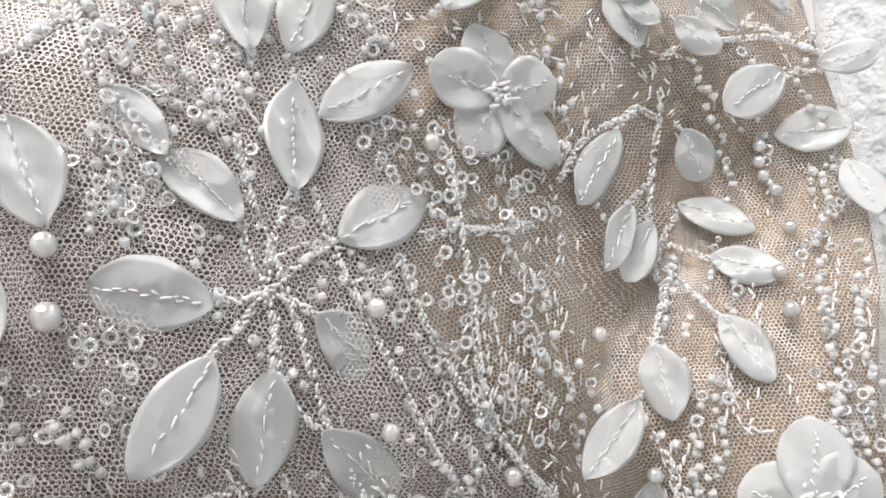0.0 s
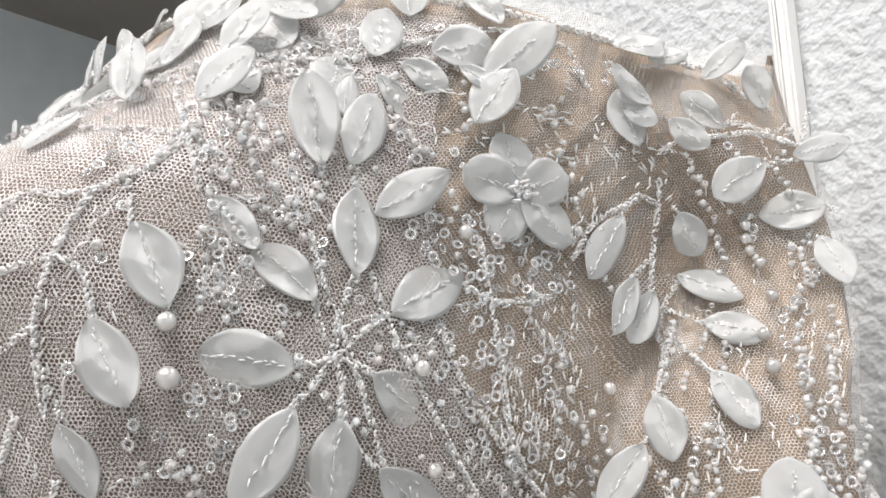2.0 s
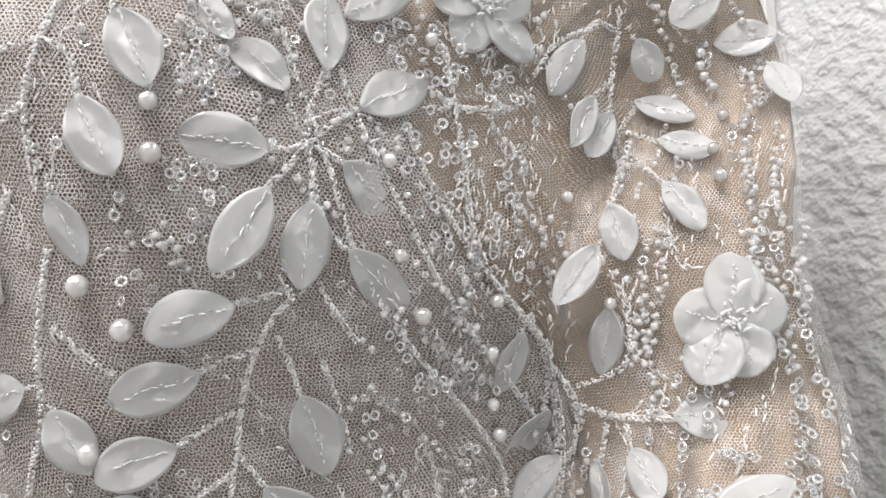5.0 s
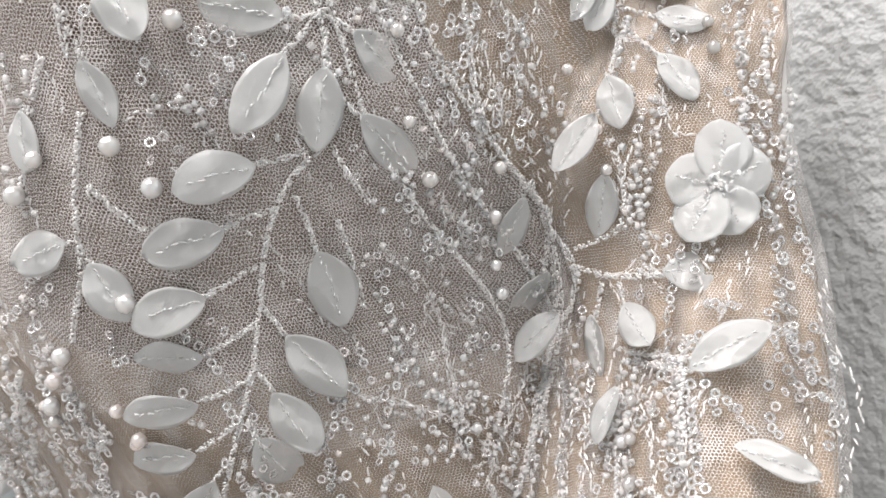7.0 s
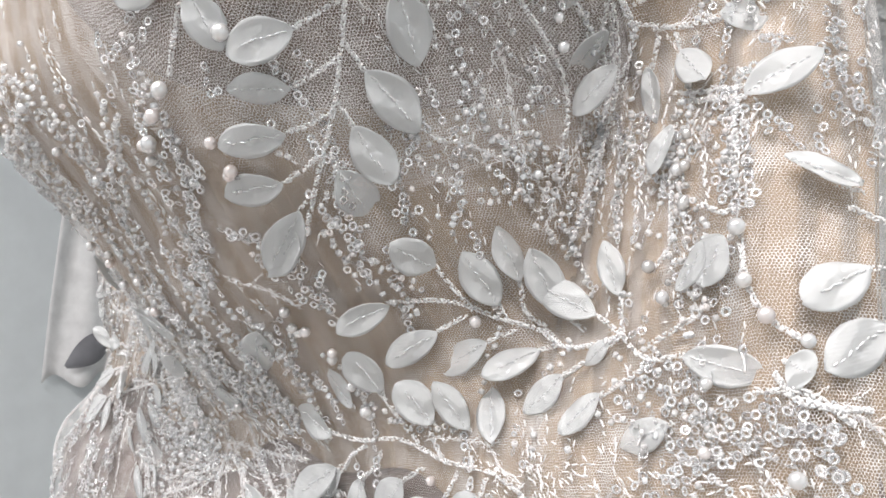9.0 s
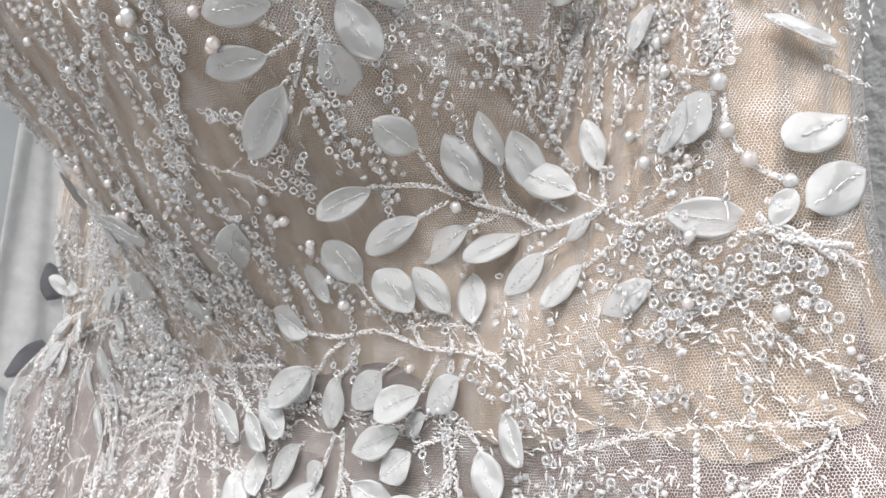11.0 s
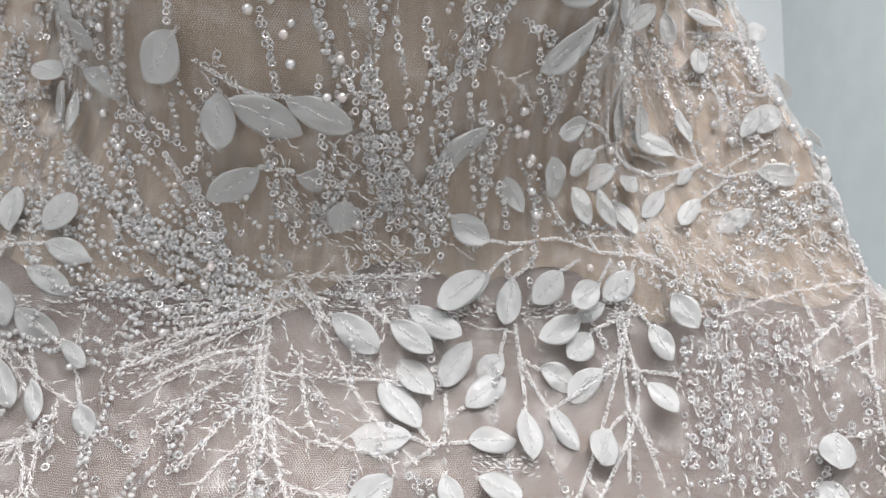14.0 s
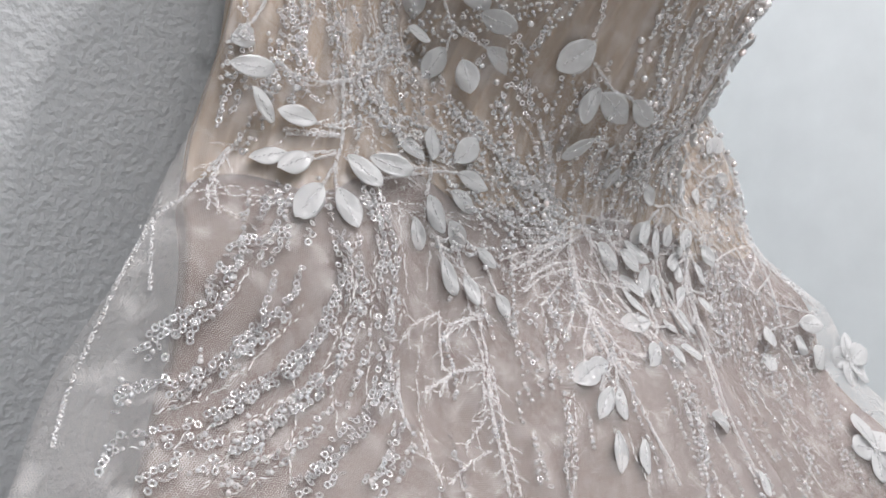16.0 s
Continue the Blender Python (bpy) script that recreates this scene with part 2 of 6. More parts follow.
LEANING = pose(.155, .2475, 0, 0, 0, -9.2)
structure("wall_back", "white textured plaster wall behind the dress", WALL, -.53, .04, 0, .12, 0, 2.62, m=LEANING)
structure("wall_return", "pale grey-blue painted wall round the corner", ROOM, -.53, -.41, .12, 1.6, 0, 2.62, m=LEANING)
structure("wall_pier", "pale grey-blue painted side of the pier", ROOM, -.08, .04, .12, 1.6, 0, 2.62, m=LEANING)
structure("wall_far", "pale grey-blue painted wall of the deeper room", ROOM, -2.6, 1.15, 1.55, 1.67, 0, 2.62)
structure("wall_side", "smooth pale grey-blue painted wall beside the pier", ROOM, 1.0, 1.12, .08, 1.55, 0, 2.62)
structure("wall_passage", "pale grey-blue painted wall of the room", ROOM, 1.12, 2.6, .08, .2, 0, 2.62)
structure("trim_corner", "white corner bead on the wall's outer edge", TRIM, -.542, -.53, -.004, .03, 0, 2.62, bev=.002, m=LEANING)
structure("wall_front", "pale grey-blue painted wall of the room", ROOM, -2.6, 2.6, -2.9, -2.78, 0, 2.62)
structure("wall_left", "pale grey-blue painted wall of the room", ROOM, -2.42, -2.3, -2.78, 1.6, 0, 2.62)
structure("wall_right", "pale grey-blue painted wall of the room", ROOM, 2.3, 2.42, -2.78, .08, 0, 2.62)
structure("floor", "light grey smooth floor", WOOD, -2.6, 2.6, -2.9, 1.7, -.1, 0)
structure("ceiling", "dull grey-brown ceiling", CEIL, -2.6, 2.6, -2.9, 1.7, 2.62, 2.72)
structure("trim", "white moulded strip standing up the wall", TRIM, -.0285, -.0262, -.005, 0, .0, 2.6, bev=.0008, m=LEANING)
structure("trim", "white moulded strip standing up the wall", TRIM, -.0245, -.0205, -.007, 0, .0, 2.6, bev=.001, m=LEANING)


def ceiling_panel(x, y):
    top = tagged(new("ceiling_light"), "flat white ceiling light panel with a thin frame", "ceiling light", "ceiling light panels")
    top.location = (x, y, 2.59)
    bm = bmesh.new()
    for a in (-1, 1):
        box(bm, -.59, .59, a * .275 - .02, a * .275 + .02, -.025, .03)
        box(bm, a * .575 - .02, a * .575 + .02, -.255, .255, -.025, .03)
    part("frame", bm, TRIM, top, smooth=False)
    bm = bmesh.new()
    box(bm, -.555, .555, -.255, .255, .0, .02)
    part("diffuser", bm, TRIM, top, smooth=False)


ceiling_panel(.45, -.95)
ceiling_panel(-.75, -1.35)


# housing for each added spot, out of view
def downlight(x, y):
    top = tagged(new("downlight"), "small round white ceiling downlight, unseen, added for sparkle and fill", "downlight", "ceiling downlights")
    top.location = (x, y, 2.6)
    bm = bmesh.new()
    n = 24
    rings = [[bm.verts.new((r * math.cos(2 * math.pi * i / n), r * math.sin(2 * math.pi * i / n), h)) for i in range(n)] for r, h in ((.065, .02), (.065, -.004), (.058, -.008), (.052, -.002), (.05, .015))]
    for a, b in zip(rings, rings[1:]):
        for i in range(n):
            bm.faces.new((a[i], a[(i + 1) % n], b[(i + 1) % n], b[i]))
    part("trim_ring", bm, TRIM, top)
    bm = bmesh.new()
    bmesh.ops.create_circle(bm, cap_ends=True, segments=24, radius=.051, matrix=Matrix.Translation((0, 0, .012)))
    part("reflector", bm, TRIM, top)


for sx, sy in ADDED_SPOTS:
    downlight(sx, sy)

def hanging_garment():
    """A white garment with a grey bow, far behind on the side wall."""
    top = tagged(new("hanging_garment"), "white draped garment with a grey bow, hung on the wall", "garment")
    top.location = (-2.29, .87, 0)
    bm = bmesh.new()
    n, m = 40, 26
    rows = []
    for j in range(m):
        t = j / (m - 1)
        z, w = 1.75 - .95 * t, .07 + .14 * t ** .7
        rows.append([bm.verts.new((.045 + .010 * math.sin(i * .6 + 2 * t) + .012 * math.sin(i * .27 + 5 * t), w * (2 * i / (n - 1) - 1), z + .02 * math.sin(i * .5) * t)) for i in range(n)])
    for a, b in zip(rows, rows[1:]):
        for i in range(n - 1):
            bm.faces.new((a[i], a[i + 1], b[i + 1], b[i]))
    body = part("drape", bm, FAB, top)
    body.modifiers.new("thick", "SOLIDIFY").thickness = .004
    for k, (dy, dz, ang, ln) in enumerate(((-.05, -.01, 215, .13), (.06, -.02, 300, .12), (-.03, .12, 100, .10))):
        bm = bmesh.new()
        for i in range(9):
            t = i / 8
            w = .035 * math.sin(math.pi * (.15 + .85 * t)) + .004
            ca, sa = math.cos(math.radians(ang)), math.sin(math.radians(ang))
            for sgn in (-1, 0, 1):
                bm.verts.new((.09 + .02 * math.sin(math.pi * t) - .008 * abs(sgn), dy + ln * t * ca - sgn * w * sa, .93 + dz + ln * t * sa + sgn * w * ca))
        bm.verts.ensure_lookup_table()
        for i in range(8):
            for c in (0, 1):
                bm.faces.new([bm.verts[q] for q in (i * 3 + c, i * 3 + c + 1, i * 3 + c + 4, i * 3 + c + 3)])
        loop = part("bow_loop", bm, BOWGREY, top, "grey ribbon bow loop")
        loop.modifiers.new("thick", "SOLIDIFY").thickness = .003
    bm = bmesh.new()
    box(bm, -.009, .05, -.01, .01, 1.74, 1.76, bev=.004)
    part("hook", bm, TRIM, top)


hanging_garment()

# ---- the dress: lining, net ----
dress = tagged(new("wedding_dress"), "ivory beaded net wedding dress with satin leaves, hanging on a wall", "dress")


def spread(edge, n):
    """Places across the front, closer together where the bodice turns."""
    u = np.linspace(-1, 1, n)
    return edge * (u - .10 * np.sin(2 * np.pi * u) / np.pi)


def flattened(c3, uv):
    """Lays the cloth flat with as little stretch as can be: weave coordinates in metres."""
    ri = np.unique(np.concatenate([np.linspace(0, 40, 5), np.linspace(40, c3.shape[0] - 1, 36)]).astype(int))
    ci = np.unique(np.concatenate([[0, 1, 2], np.linspace(3, c3.shape[1] - 4, 23), [c3.shape[1] - 3, c3.shape[1] - 2, c3.shape[1] - 1]]).astype(int))
    p, q = c3[np.ix_(ri, ci)], uv[np.ix_(ri, ci)]
    nr, nc = p.shape[:2]
    idx = np.arange(nr * nc).reshape(nr, nc)
    # two corners' frames a cell: each corner keeps its own right-angled shape
    tri = []
    for a, b, c in (((0, 0), (0, 1), (1, 0)), ((1, 1), (1, 0), (0, 1)), ((0, 1), (1, 1), (0, 0)), ((1, 0), (0, 0), (1, 1))):
        tri.append(np.stack([idx[k[0]:nr - 1 + k[0], k[1]:nc - 1 + k[1]].ravel() for k in (a, b, c)], 1))
    tri = np.concatenate(tri)
    pf, qf = p.reshape(-1, 3), q.reshape(-1, 2).copy()
    e1, e2 = pf[tri[:, 1]] - pf[tri[:, 0]], pf[tri[:, 2]] - pf[tri[:, 0]]
    l1 = np.maximum(np.linalg.norm(e1, axis=1), 1e-6)
    ux = np.sum(e1 * e2, 1) / l1
    uy = np.sqrt(np.maximum(np.sum(e2 * e2, 1) - ux * ux, 1e-10))
    # handedness from the first guess
    f1, f2 = qf[tri[:, 1]] - qf[tri[:, 0]], qf[tri[:, 2]] - qf[tri[:, 0]]
    uy *= np.where(f1[:, 0] * f2[:, 1] - f1[:, 1] * f2[:, 0] < 0, -1, 1)
    flat = np.stack([np.stack([l1, 0 * l1], 1), np.stack([ux, uy], 1)], 1)
    n = len(pf)
    lap = np.zeros((n, n))
    pairs = [(tri[:, 0], tri[:, 1], flat[:, 0]), (tri[:, 0], tri[:, 2], flat[:, 1])]
    wt = 1 / np.maximum(np.abs(l1 * uy), 1e-7)
    wt = np.minimum(wt, np.median(wt) * 8)
    for a, b, _ in pairs:
        np.add.at(lap, (a, a), wt), np.add.at(lap, (b, b), wt), np.add.at(lap, (a, b), -wt), np.add.at(lap, (b, a), -wt)
    pin = idx[nr // 2, nc // 2]
    lap[pin, pin] += wt.mean()
    inv = np.linalg.inv(lap + np.eye(n) * wt.mean() * 1e-7)
    for _ in range(30):
        cov = 0
        for a, b, f in pairs:
            cov = cov + np.einsum("ti,tj->tij", f, qf[b] - qf[a])
        ang = np.arctan2(cov[:, 0, 1] - cov[:, 1, 0], cov[:, 0, 0] + cov[:, 1, 1])
        ca, sa = np.cos(ang), np.sin(ang)
        rhs = np.zeros((n, 2))
        for a, b, f in pairs:
            g = np.stack([f[:, 0] * ca - f[:, 1] * sa, f[:, 0] * sa + f[:, 1] * ca], 1) * wt[:, None]
            np.add.at(rhs, b, g), np.add.at(rhs, a, -g)
        qf = inv @ rhs
    q = qf.reshape(nr, nc, 2)
    rows = np.stack([[np.interp(np.arange(c3.shape[0]), ri, q[:, c, k]) for c in range(nc)] for k in (0, 1)], -1)
    return np.stack([[np.interp(np.arange(c3.shape[1]), ci, rows[:, r, k]) for r in range(c3.shape[0])] for k in (0, 1)], -1)


def shell(name, mat, lift, top, inset, z0, label, nx=221, nz=360, back=.232):
    """A tube of cloth: the shaped front, rounded sides and a flat back."""
    zs = np.linspace(z0, top, nz) if z0 > .9 else np.concatenate([np.linspace(z0, .9, 40), np.linspace(.9, top, nz - 40 + 1)[1:]])
    co, uv = [], []
    for z in zs:
        e = float(np.interp(z, ZT, TABLE["edge"])) - inset(z)
        x = tuck(spread(e, nx), z)
        zz = np.full(nx, z) - (.018 * np.clip((np.abs(x) - .138) / .03, 0, 1) ** 2 + .004 * np.sin(x * 95) if z > top - .03 else 0) * max(0, (z - top + .03) / .03)
        if z0 > .9:
            zz = zz + (.007 * np.sin(x * 37) + .005 * np.sin(x * 91 + 1)) * max(0, 1 - (z - z0) / .04)
        p, _ = on_dress(x, np.minimum(zz, 1.41), lift)
        s = np.concatenate([[0], np.cumsum(np.hypot(np.diff(p[:, 0]), np.diff(p[:, 1])))])
        s -= s[nx // 2]
        out = np.abs(x) > float(np.interp(z, ZT, TABLE["wide"])) + .004
        s = np.where(out, np.where(x > 0, .30 - (s[-1] - s), -.30 + (s - s[0])), s)
        left, right = p[0], p[-1]
        ybl, ybr = back - left[0] * .16 - .02, back - right[0] * .16 - .02
        dr, dl = ybr - right[1], ybl - left[1]
        side_r = [(right[0] - .001, right[1] + .005, z), (right[0] - .2 * dr, right[1] + .45 * dr, z), (right[0] - .55 * dr, ybr, z)]
        side_l = [(left[0] + .55 * dl, ybl, z), (left[0] + .2 * dl, left[1] + .45 * dl, z), (left[0] + .001, left[1] + .005, z)]
        row = side_l + p.tolist() + side_r
        co += row
        su = [s[0] - .09, s[0] - .05, s[0] - .012] + s.tolist() + [s[-1] + .012, s[-1] + .05, s[-1] + .09]
        uv += [(a, b) for a, b in zip(su, [z] * len(row))]
    c3 = np.array(co).reshape(nz, -1, 3)
    uv = np.array(uv).reshape(nz, -1, 2)
    uv[1:, :, 1] = uv[0, :, 1] + np.cumsum(np.linalg.norm(np.diff(c3, axis=0), axis=2), axis=0)
    if z0 < .015:
        uv = flattened(c3, uv)
    m = c3.shape[1]
    faces = [(i * m + j, i * m + (j + 1) % m, (i + 1) * m + (j + 1) % m, (i + 1) * m + j) for i in range(nz - 1) for j in range(m)]
    ob = new(name, mesh_from(name, co, faces, mat, uv=uv.reshape(-1, 2)))
    ob.parent = dress
    return tagged(ob, label=label)


shell("bodice_lining", LINING, -.0016, 1.405, lambda z: .001, 1.130, "nude beige lining of the bodice")
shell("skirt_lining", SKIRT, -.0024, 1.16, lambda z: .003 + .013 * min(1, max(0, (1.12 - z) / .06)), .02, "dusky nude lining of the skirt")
shell("net_overlay", NET, .0007, 1.409, lambda z: -.015 * min(1, max(0, (1.14 - z) / .08)), .012, "ivory hexagonal net over the lining")



def cup(side):
    """The darker second layer that lines each bust cup."""
    nx, nz = 60, 90
    xs = np.linspace(.030, .1215, nx) * side
    co = []
    for j in range(nz):
        low = 1.240 + .020 * ((np.abs(xs) - .086) / .045) ** 2
        z = low + (1.398 - low) * j / (nz - 1)
        p, _ = on_dress(xs, z, -.0002)
        co += p.tolist()
    faces = [(i * nx + k, i * nx + k + 1, (i + 1) * nx + k + 1, (i + 1) * nx + k) for i in range(nz - 1) for k in range(nx - 1)]
    c3 = np.array(co).reshape(nz, nx, 3)
    uv = flattened(c3, np.stack([c3[..., 0] * 1.3, c3[..., 2]], -1)).reshape(-1, 2)
    ob = new("cup_lining", mesh_from("cup_lining", co, faces, CUP, uv=uv))
    ob.parent = dress
    tagged(ob, label="dusky taupe lining of the bust cup")
    # the net hangs a little below the lining, with a wavy hem
    hem = (.016 + .004 * np.sin(c3[..., 0] * 160)) * np.linspace(1, 0, nz)[:, None] ** 2
    over = on_dress(c3[..., 0].ravel(), (c3[..., 2] - hem).ravel(), .0011)[0]
    ob = new("cup_net", mesh_from("cup_net", over, faces, NET2, uv=uv + .37))
    ob.parent = dress
    tagged(ob, label="second layer of white net over the bust cup")


cup(1)
cup(-1)

# ---- ornaments ----
RNG = np.random.default_rng(5)


def template(kind):
    """Vertices and faces of one small piece, in units of its own size."""
    bm = bmesh.new()
    if kind == "ring":
        n = 12
        prof = [(.5, 0.05), (.36, -.03), (.19, .02), (.36, .035)]
        vs = [[bm.verts.new((r * math.cos(2 * math.pi * i / n), r * math.sin(2 * math.pi * i / n), h)) for r, h in prof] for i in range(n)]
        for i in range(n):
            for j in range(len(prof)):
                a, b = vs[i], vs[(i + 1) % n]
                k = (j + 1) % len(prof)
                bm.faces.new((a[j], a[k], b[k], b[j]))
    elif kind == "bead":
        n = 8
        prof = [(.24, -.36), (.46, -.34), (.5, 0), (.46, .34), (.24, .36)]
        vs = [[bm.verts.new((r * math.cos(2 * math.pi * i / n), r * math.sin(2 * math.pi * i / n), h)) for r, h in prof] for i in range(n)]
        for i in range(n):
            for j in range(len(prof)):
                a, b = vs[i], vs[(i + 1) % n]
                k = (j + 1) % len(prof)
                bm.faces.new((a[j], b[j], b[k], a[k]))
    elif kind == "grain":
        bmesh.ops.create_uvsphere(bm, u_segments=7, v_segments=5, radius=.5)
    elif kind == "pearl":
        bmesh.ops.create_uvsphere(bm, u_segments=20, v_segments=12, radius=.5)
    bm.verts.index_update()
    co = np.array([v.co[:] for v in bm.verts])
    fa = [[v.index for v in f.verts] for f in bm.faces]
    bm.free()
    return co, fa


TEMPLATES = {k: template(k) for k in ("ring", "bead", "grain", "pearl")}


def joined(name, kind, mats, mat, parent, label="", stuff=True):
    """Many alike pieces as one mesh; mats: an array of 4 x 4 poses."""
    co, fa = TEMPLATES[kind]
    mats = np.asarray(mats)
    pts = np.einsum("nij,vj->nvi", mats[:, :3, :3], co) + mats[:, None, :3, 3]
    nv = len(co)
    loops = np.concatenate([np.array(f) for f in fa])
    sizes = np.array([len(f) for f in fa])
    me = bpy.data.meshes.new(name)
    k = len(mats)
    me.vertices.add(k * nv)
    me.vertices.foreach_set("co", pts.ravel().astype(np.float32))
    all_loops = (loops[None] + (np.arange(k) * nv)[:, None]).ravel()
    all_sizes = np.tile(sizes, k)
    me.loops.add(len(all_loops))
    me.loops.foreach_set("vertex_index", all_loops.astype(np.int32))
    me.polygons.add(len(all_sizes))
    me.polygons.foreach_set("loop_start", np.concatenate([[0], np.cumsum(all_sizes)[:-1]]).astype(np.int32))
    me.update(calc_edges=True)
    me.validate()
    me.materials.append(mat)
    me.shade_smooth()
    ob = new(name, me)
    ob.parent = parent
    return tagged(ob, label=label, kind="stuff" if stuff else "")


def basis(n, d):
    """Rotations with z along n and y as near d as can be; arrays."""
    n = n / np.linalg.norm(n, axis=-1, keepdims=True)
    d = d - n * np.sum(n * d, -1, keepdims=True)
    d = d / np.maximum(np.linalg.norm(d, axis=-1, keepdims=True), 1e-9)
    return np.stack([np.cross(d, n), d, n], -1)


def poses(p, rot, scale):
    m = np.zeros((len(p), 4, 4))
    m[:, :3, :3] = rot * np.asarray(scale, float).reshape(len(p) if np.ndim(scale) > 1 else 1, 1, -1)
    m[:, :3, 3], m[:, 3, 3] = p, 1
    return m


def along(line, step):
    """Even places (x, z in m) on a smooth line through points in mm, and the way there."""
    q = np.array(line, float) / 1000
    if len(q) > 2:
        t = np.arange(len(q))
        tt = np.linspace(0, len(q) - 1, 16 * len(q))
        q = np.stack([hermite(tt, t, q[:, 0]), hermite(tt, t, q[:, 1])], -1)
    y = depth(q[:, 0], np.clip(q[:, 1], 0, 1.41))
    s = np.concatenate([[0], np.cumsum(np.sqrt(np.sum(np.diff(q, axis=0) ** 2, 1) + np.diff(y) ** 2))])
    n = max(2, int(s[-1] / step))
    w = np.linspace(0, s[-1], n)
    x, z = np.interp(w, s, q[:, 0]), np.interp(w, s, q[:, 1])
    x = tuck(x, z)
    p, nor = on_dress(x, np.minimum(z, 1.409))
    d = np.gradient(p, axis=0)
    d /= np.maximum(np.linalg.norm(d, axis=1, keepdims=True), 1e-9)
    return p, nor, d


def rope(line, r=.00045, pitch=.0012, lift=.0012):
    """Poses of the grains of a twisted bead cord."""
    p, n, d = along(line, .00055)
    side = np.cross(n, d)
    out = []
    for ph in (0, 2.1, 4.2):
        a = np.arange(len(p)) * .00055 / pitch * 2.4 + ph + RNG.normal(0, .35, len(p))
        off = side * np.cos(a)[:, None] + n * np.sin(a)[:, None]
        tilt = d + np.cross(d, off) * .9 + RNG.normal(0, .25, d.shape)
        rot = basis(off + RNG.normal(0, .2, off.shape), tilt)
        sz = np.stack([np.full(len(p), r * 1.5), RNG.uniform(1.5, 3.0, len(p)) * r, np.full(len(p), r * 1.4)], -1)
        keep = RNG.random(len(p)) < .62
        out.append(poses(p + n * lift + off * r * 1.1, rot, sz)[keep])
    return np.concatenate(out)


def leaf_mesh(seed, pointed):
    """A cupped satin leaf, unit long and wide, with a rolled edge and a stitched midrib."""
    r = random.Random(seed)
    nu, nv = 11, 19
    cup, bend, twist = r.uniform(.01, .07) * r.choice((1, 1, -.7)), r.uniform(-.06, .08), r.uniform(-.10, .10)
    skew, wav, ph = r.uniform(-.06, .06), r.uniform(.010, .026), r.uniform(0, 6)
    co, faces = [], []

    def height(u, t):
        crease = (-.010 * math.exp(-(u / .12) ** 2) + .011 * math.sin(31 * t + ph + 2 * u) * math.exp(-(u / .38) ** 2)) * math.sin(math.pi * t) ** .5
        return .03 + cup * (u * u) * math.sin(math.pi * min(1, t + .1)) + bend * (t * t - t * .3) + twist * u * (t - .3) * .5 + crease + wav * math.sin(7 * t + 3 * u + ph) * abs(u)
    for layer in (0, 1):
        for j in range(nv):
            t = j / (nv - 1)
            body = math.sin(math.pi * t ** (1.0 if pointed else 1.12)) ** (.68 if pointed else .56)
            half = max(.5 * body, .035 if j in (0, nv - 1) else 0)
            for i in range(nu):
                u = 2 * i / (nu - 1) - 1
                rim = .002 if abs(u) > .99 else 0
                z = height(u, t) + (rim if layer == 0 else -.006 - rim)
                co.append((u * half + skew * math.sin(math.pi * t) + .006 * math.sin(23 * t + ph) * (abs(u) > .99), t, z))
    n = nu * nv
    for j in range(nv - 1):
        for i in range(nu - 1):
            a = j * nu + i
            faces += [(a, a + 1, a + nu + 1, a + nu), (n + a, n + a + nu, n + a + nu + 1, n + a + 1)]
    ring = [i for i in range(nu)] + [j * nu + nu - 1 for j in range(1, nv)] + [(nv - 1) * nu + i for i in range(nu - 2, -1, -1)] + [j * nu for j in range(nv - 2, 0, -1)]
    for a, b in zip(ring, ring[1:] + ring[:1]):
        faces.append((a, n + a, n + b, b))
    nleaf = len(faces)
    # stitches along the midrib
    gco, gfa = TEMPLATES["grain"]
    k = 0
    t = r.uniform(.02, .1)
    while t < r.uniform(.72, .9):
        ln = r.uniform(.05, .13)
        cx, cz = skew * math.sin(math.pi * t) + r.uniform(-.035, .035), height(0, t) + .012
        ang = r.uniform(-.8, .8)
        base = len(co)
        for v in gco:
            vx, vy, vz = v[0] * .042, v[1] * ln, v[2] * .035
            co.append((cx + vx * math.cos(ang) - vy * math.sin(ang), t + ln / 2 + vx * math.sin(ang) + vy * math.cos(ang), cz + vz))
        faces += [tuple(base + q for q in f) for f in gfa]
        t += ln * r.uniform(.5, 1.3)
    me = mesh_from("leaf", co, faces, [LEAF, STITCH])
    idx = [0] * nleaf + [1] * (len(faces) - nleaf)
    me.polygons.foreach_set("material_index", idx)
    return me


LEAVES = [leaf_mesh(i, i % 2 == 0) for i in range(16)]
PETALS = [leaf_mesh(40 + i, False) for i in range(5)]


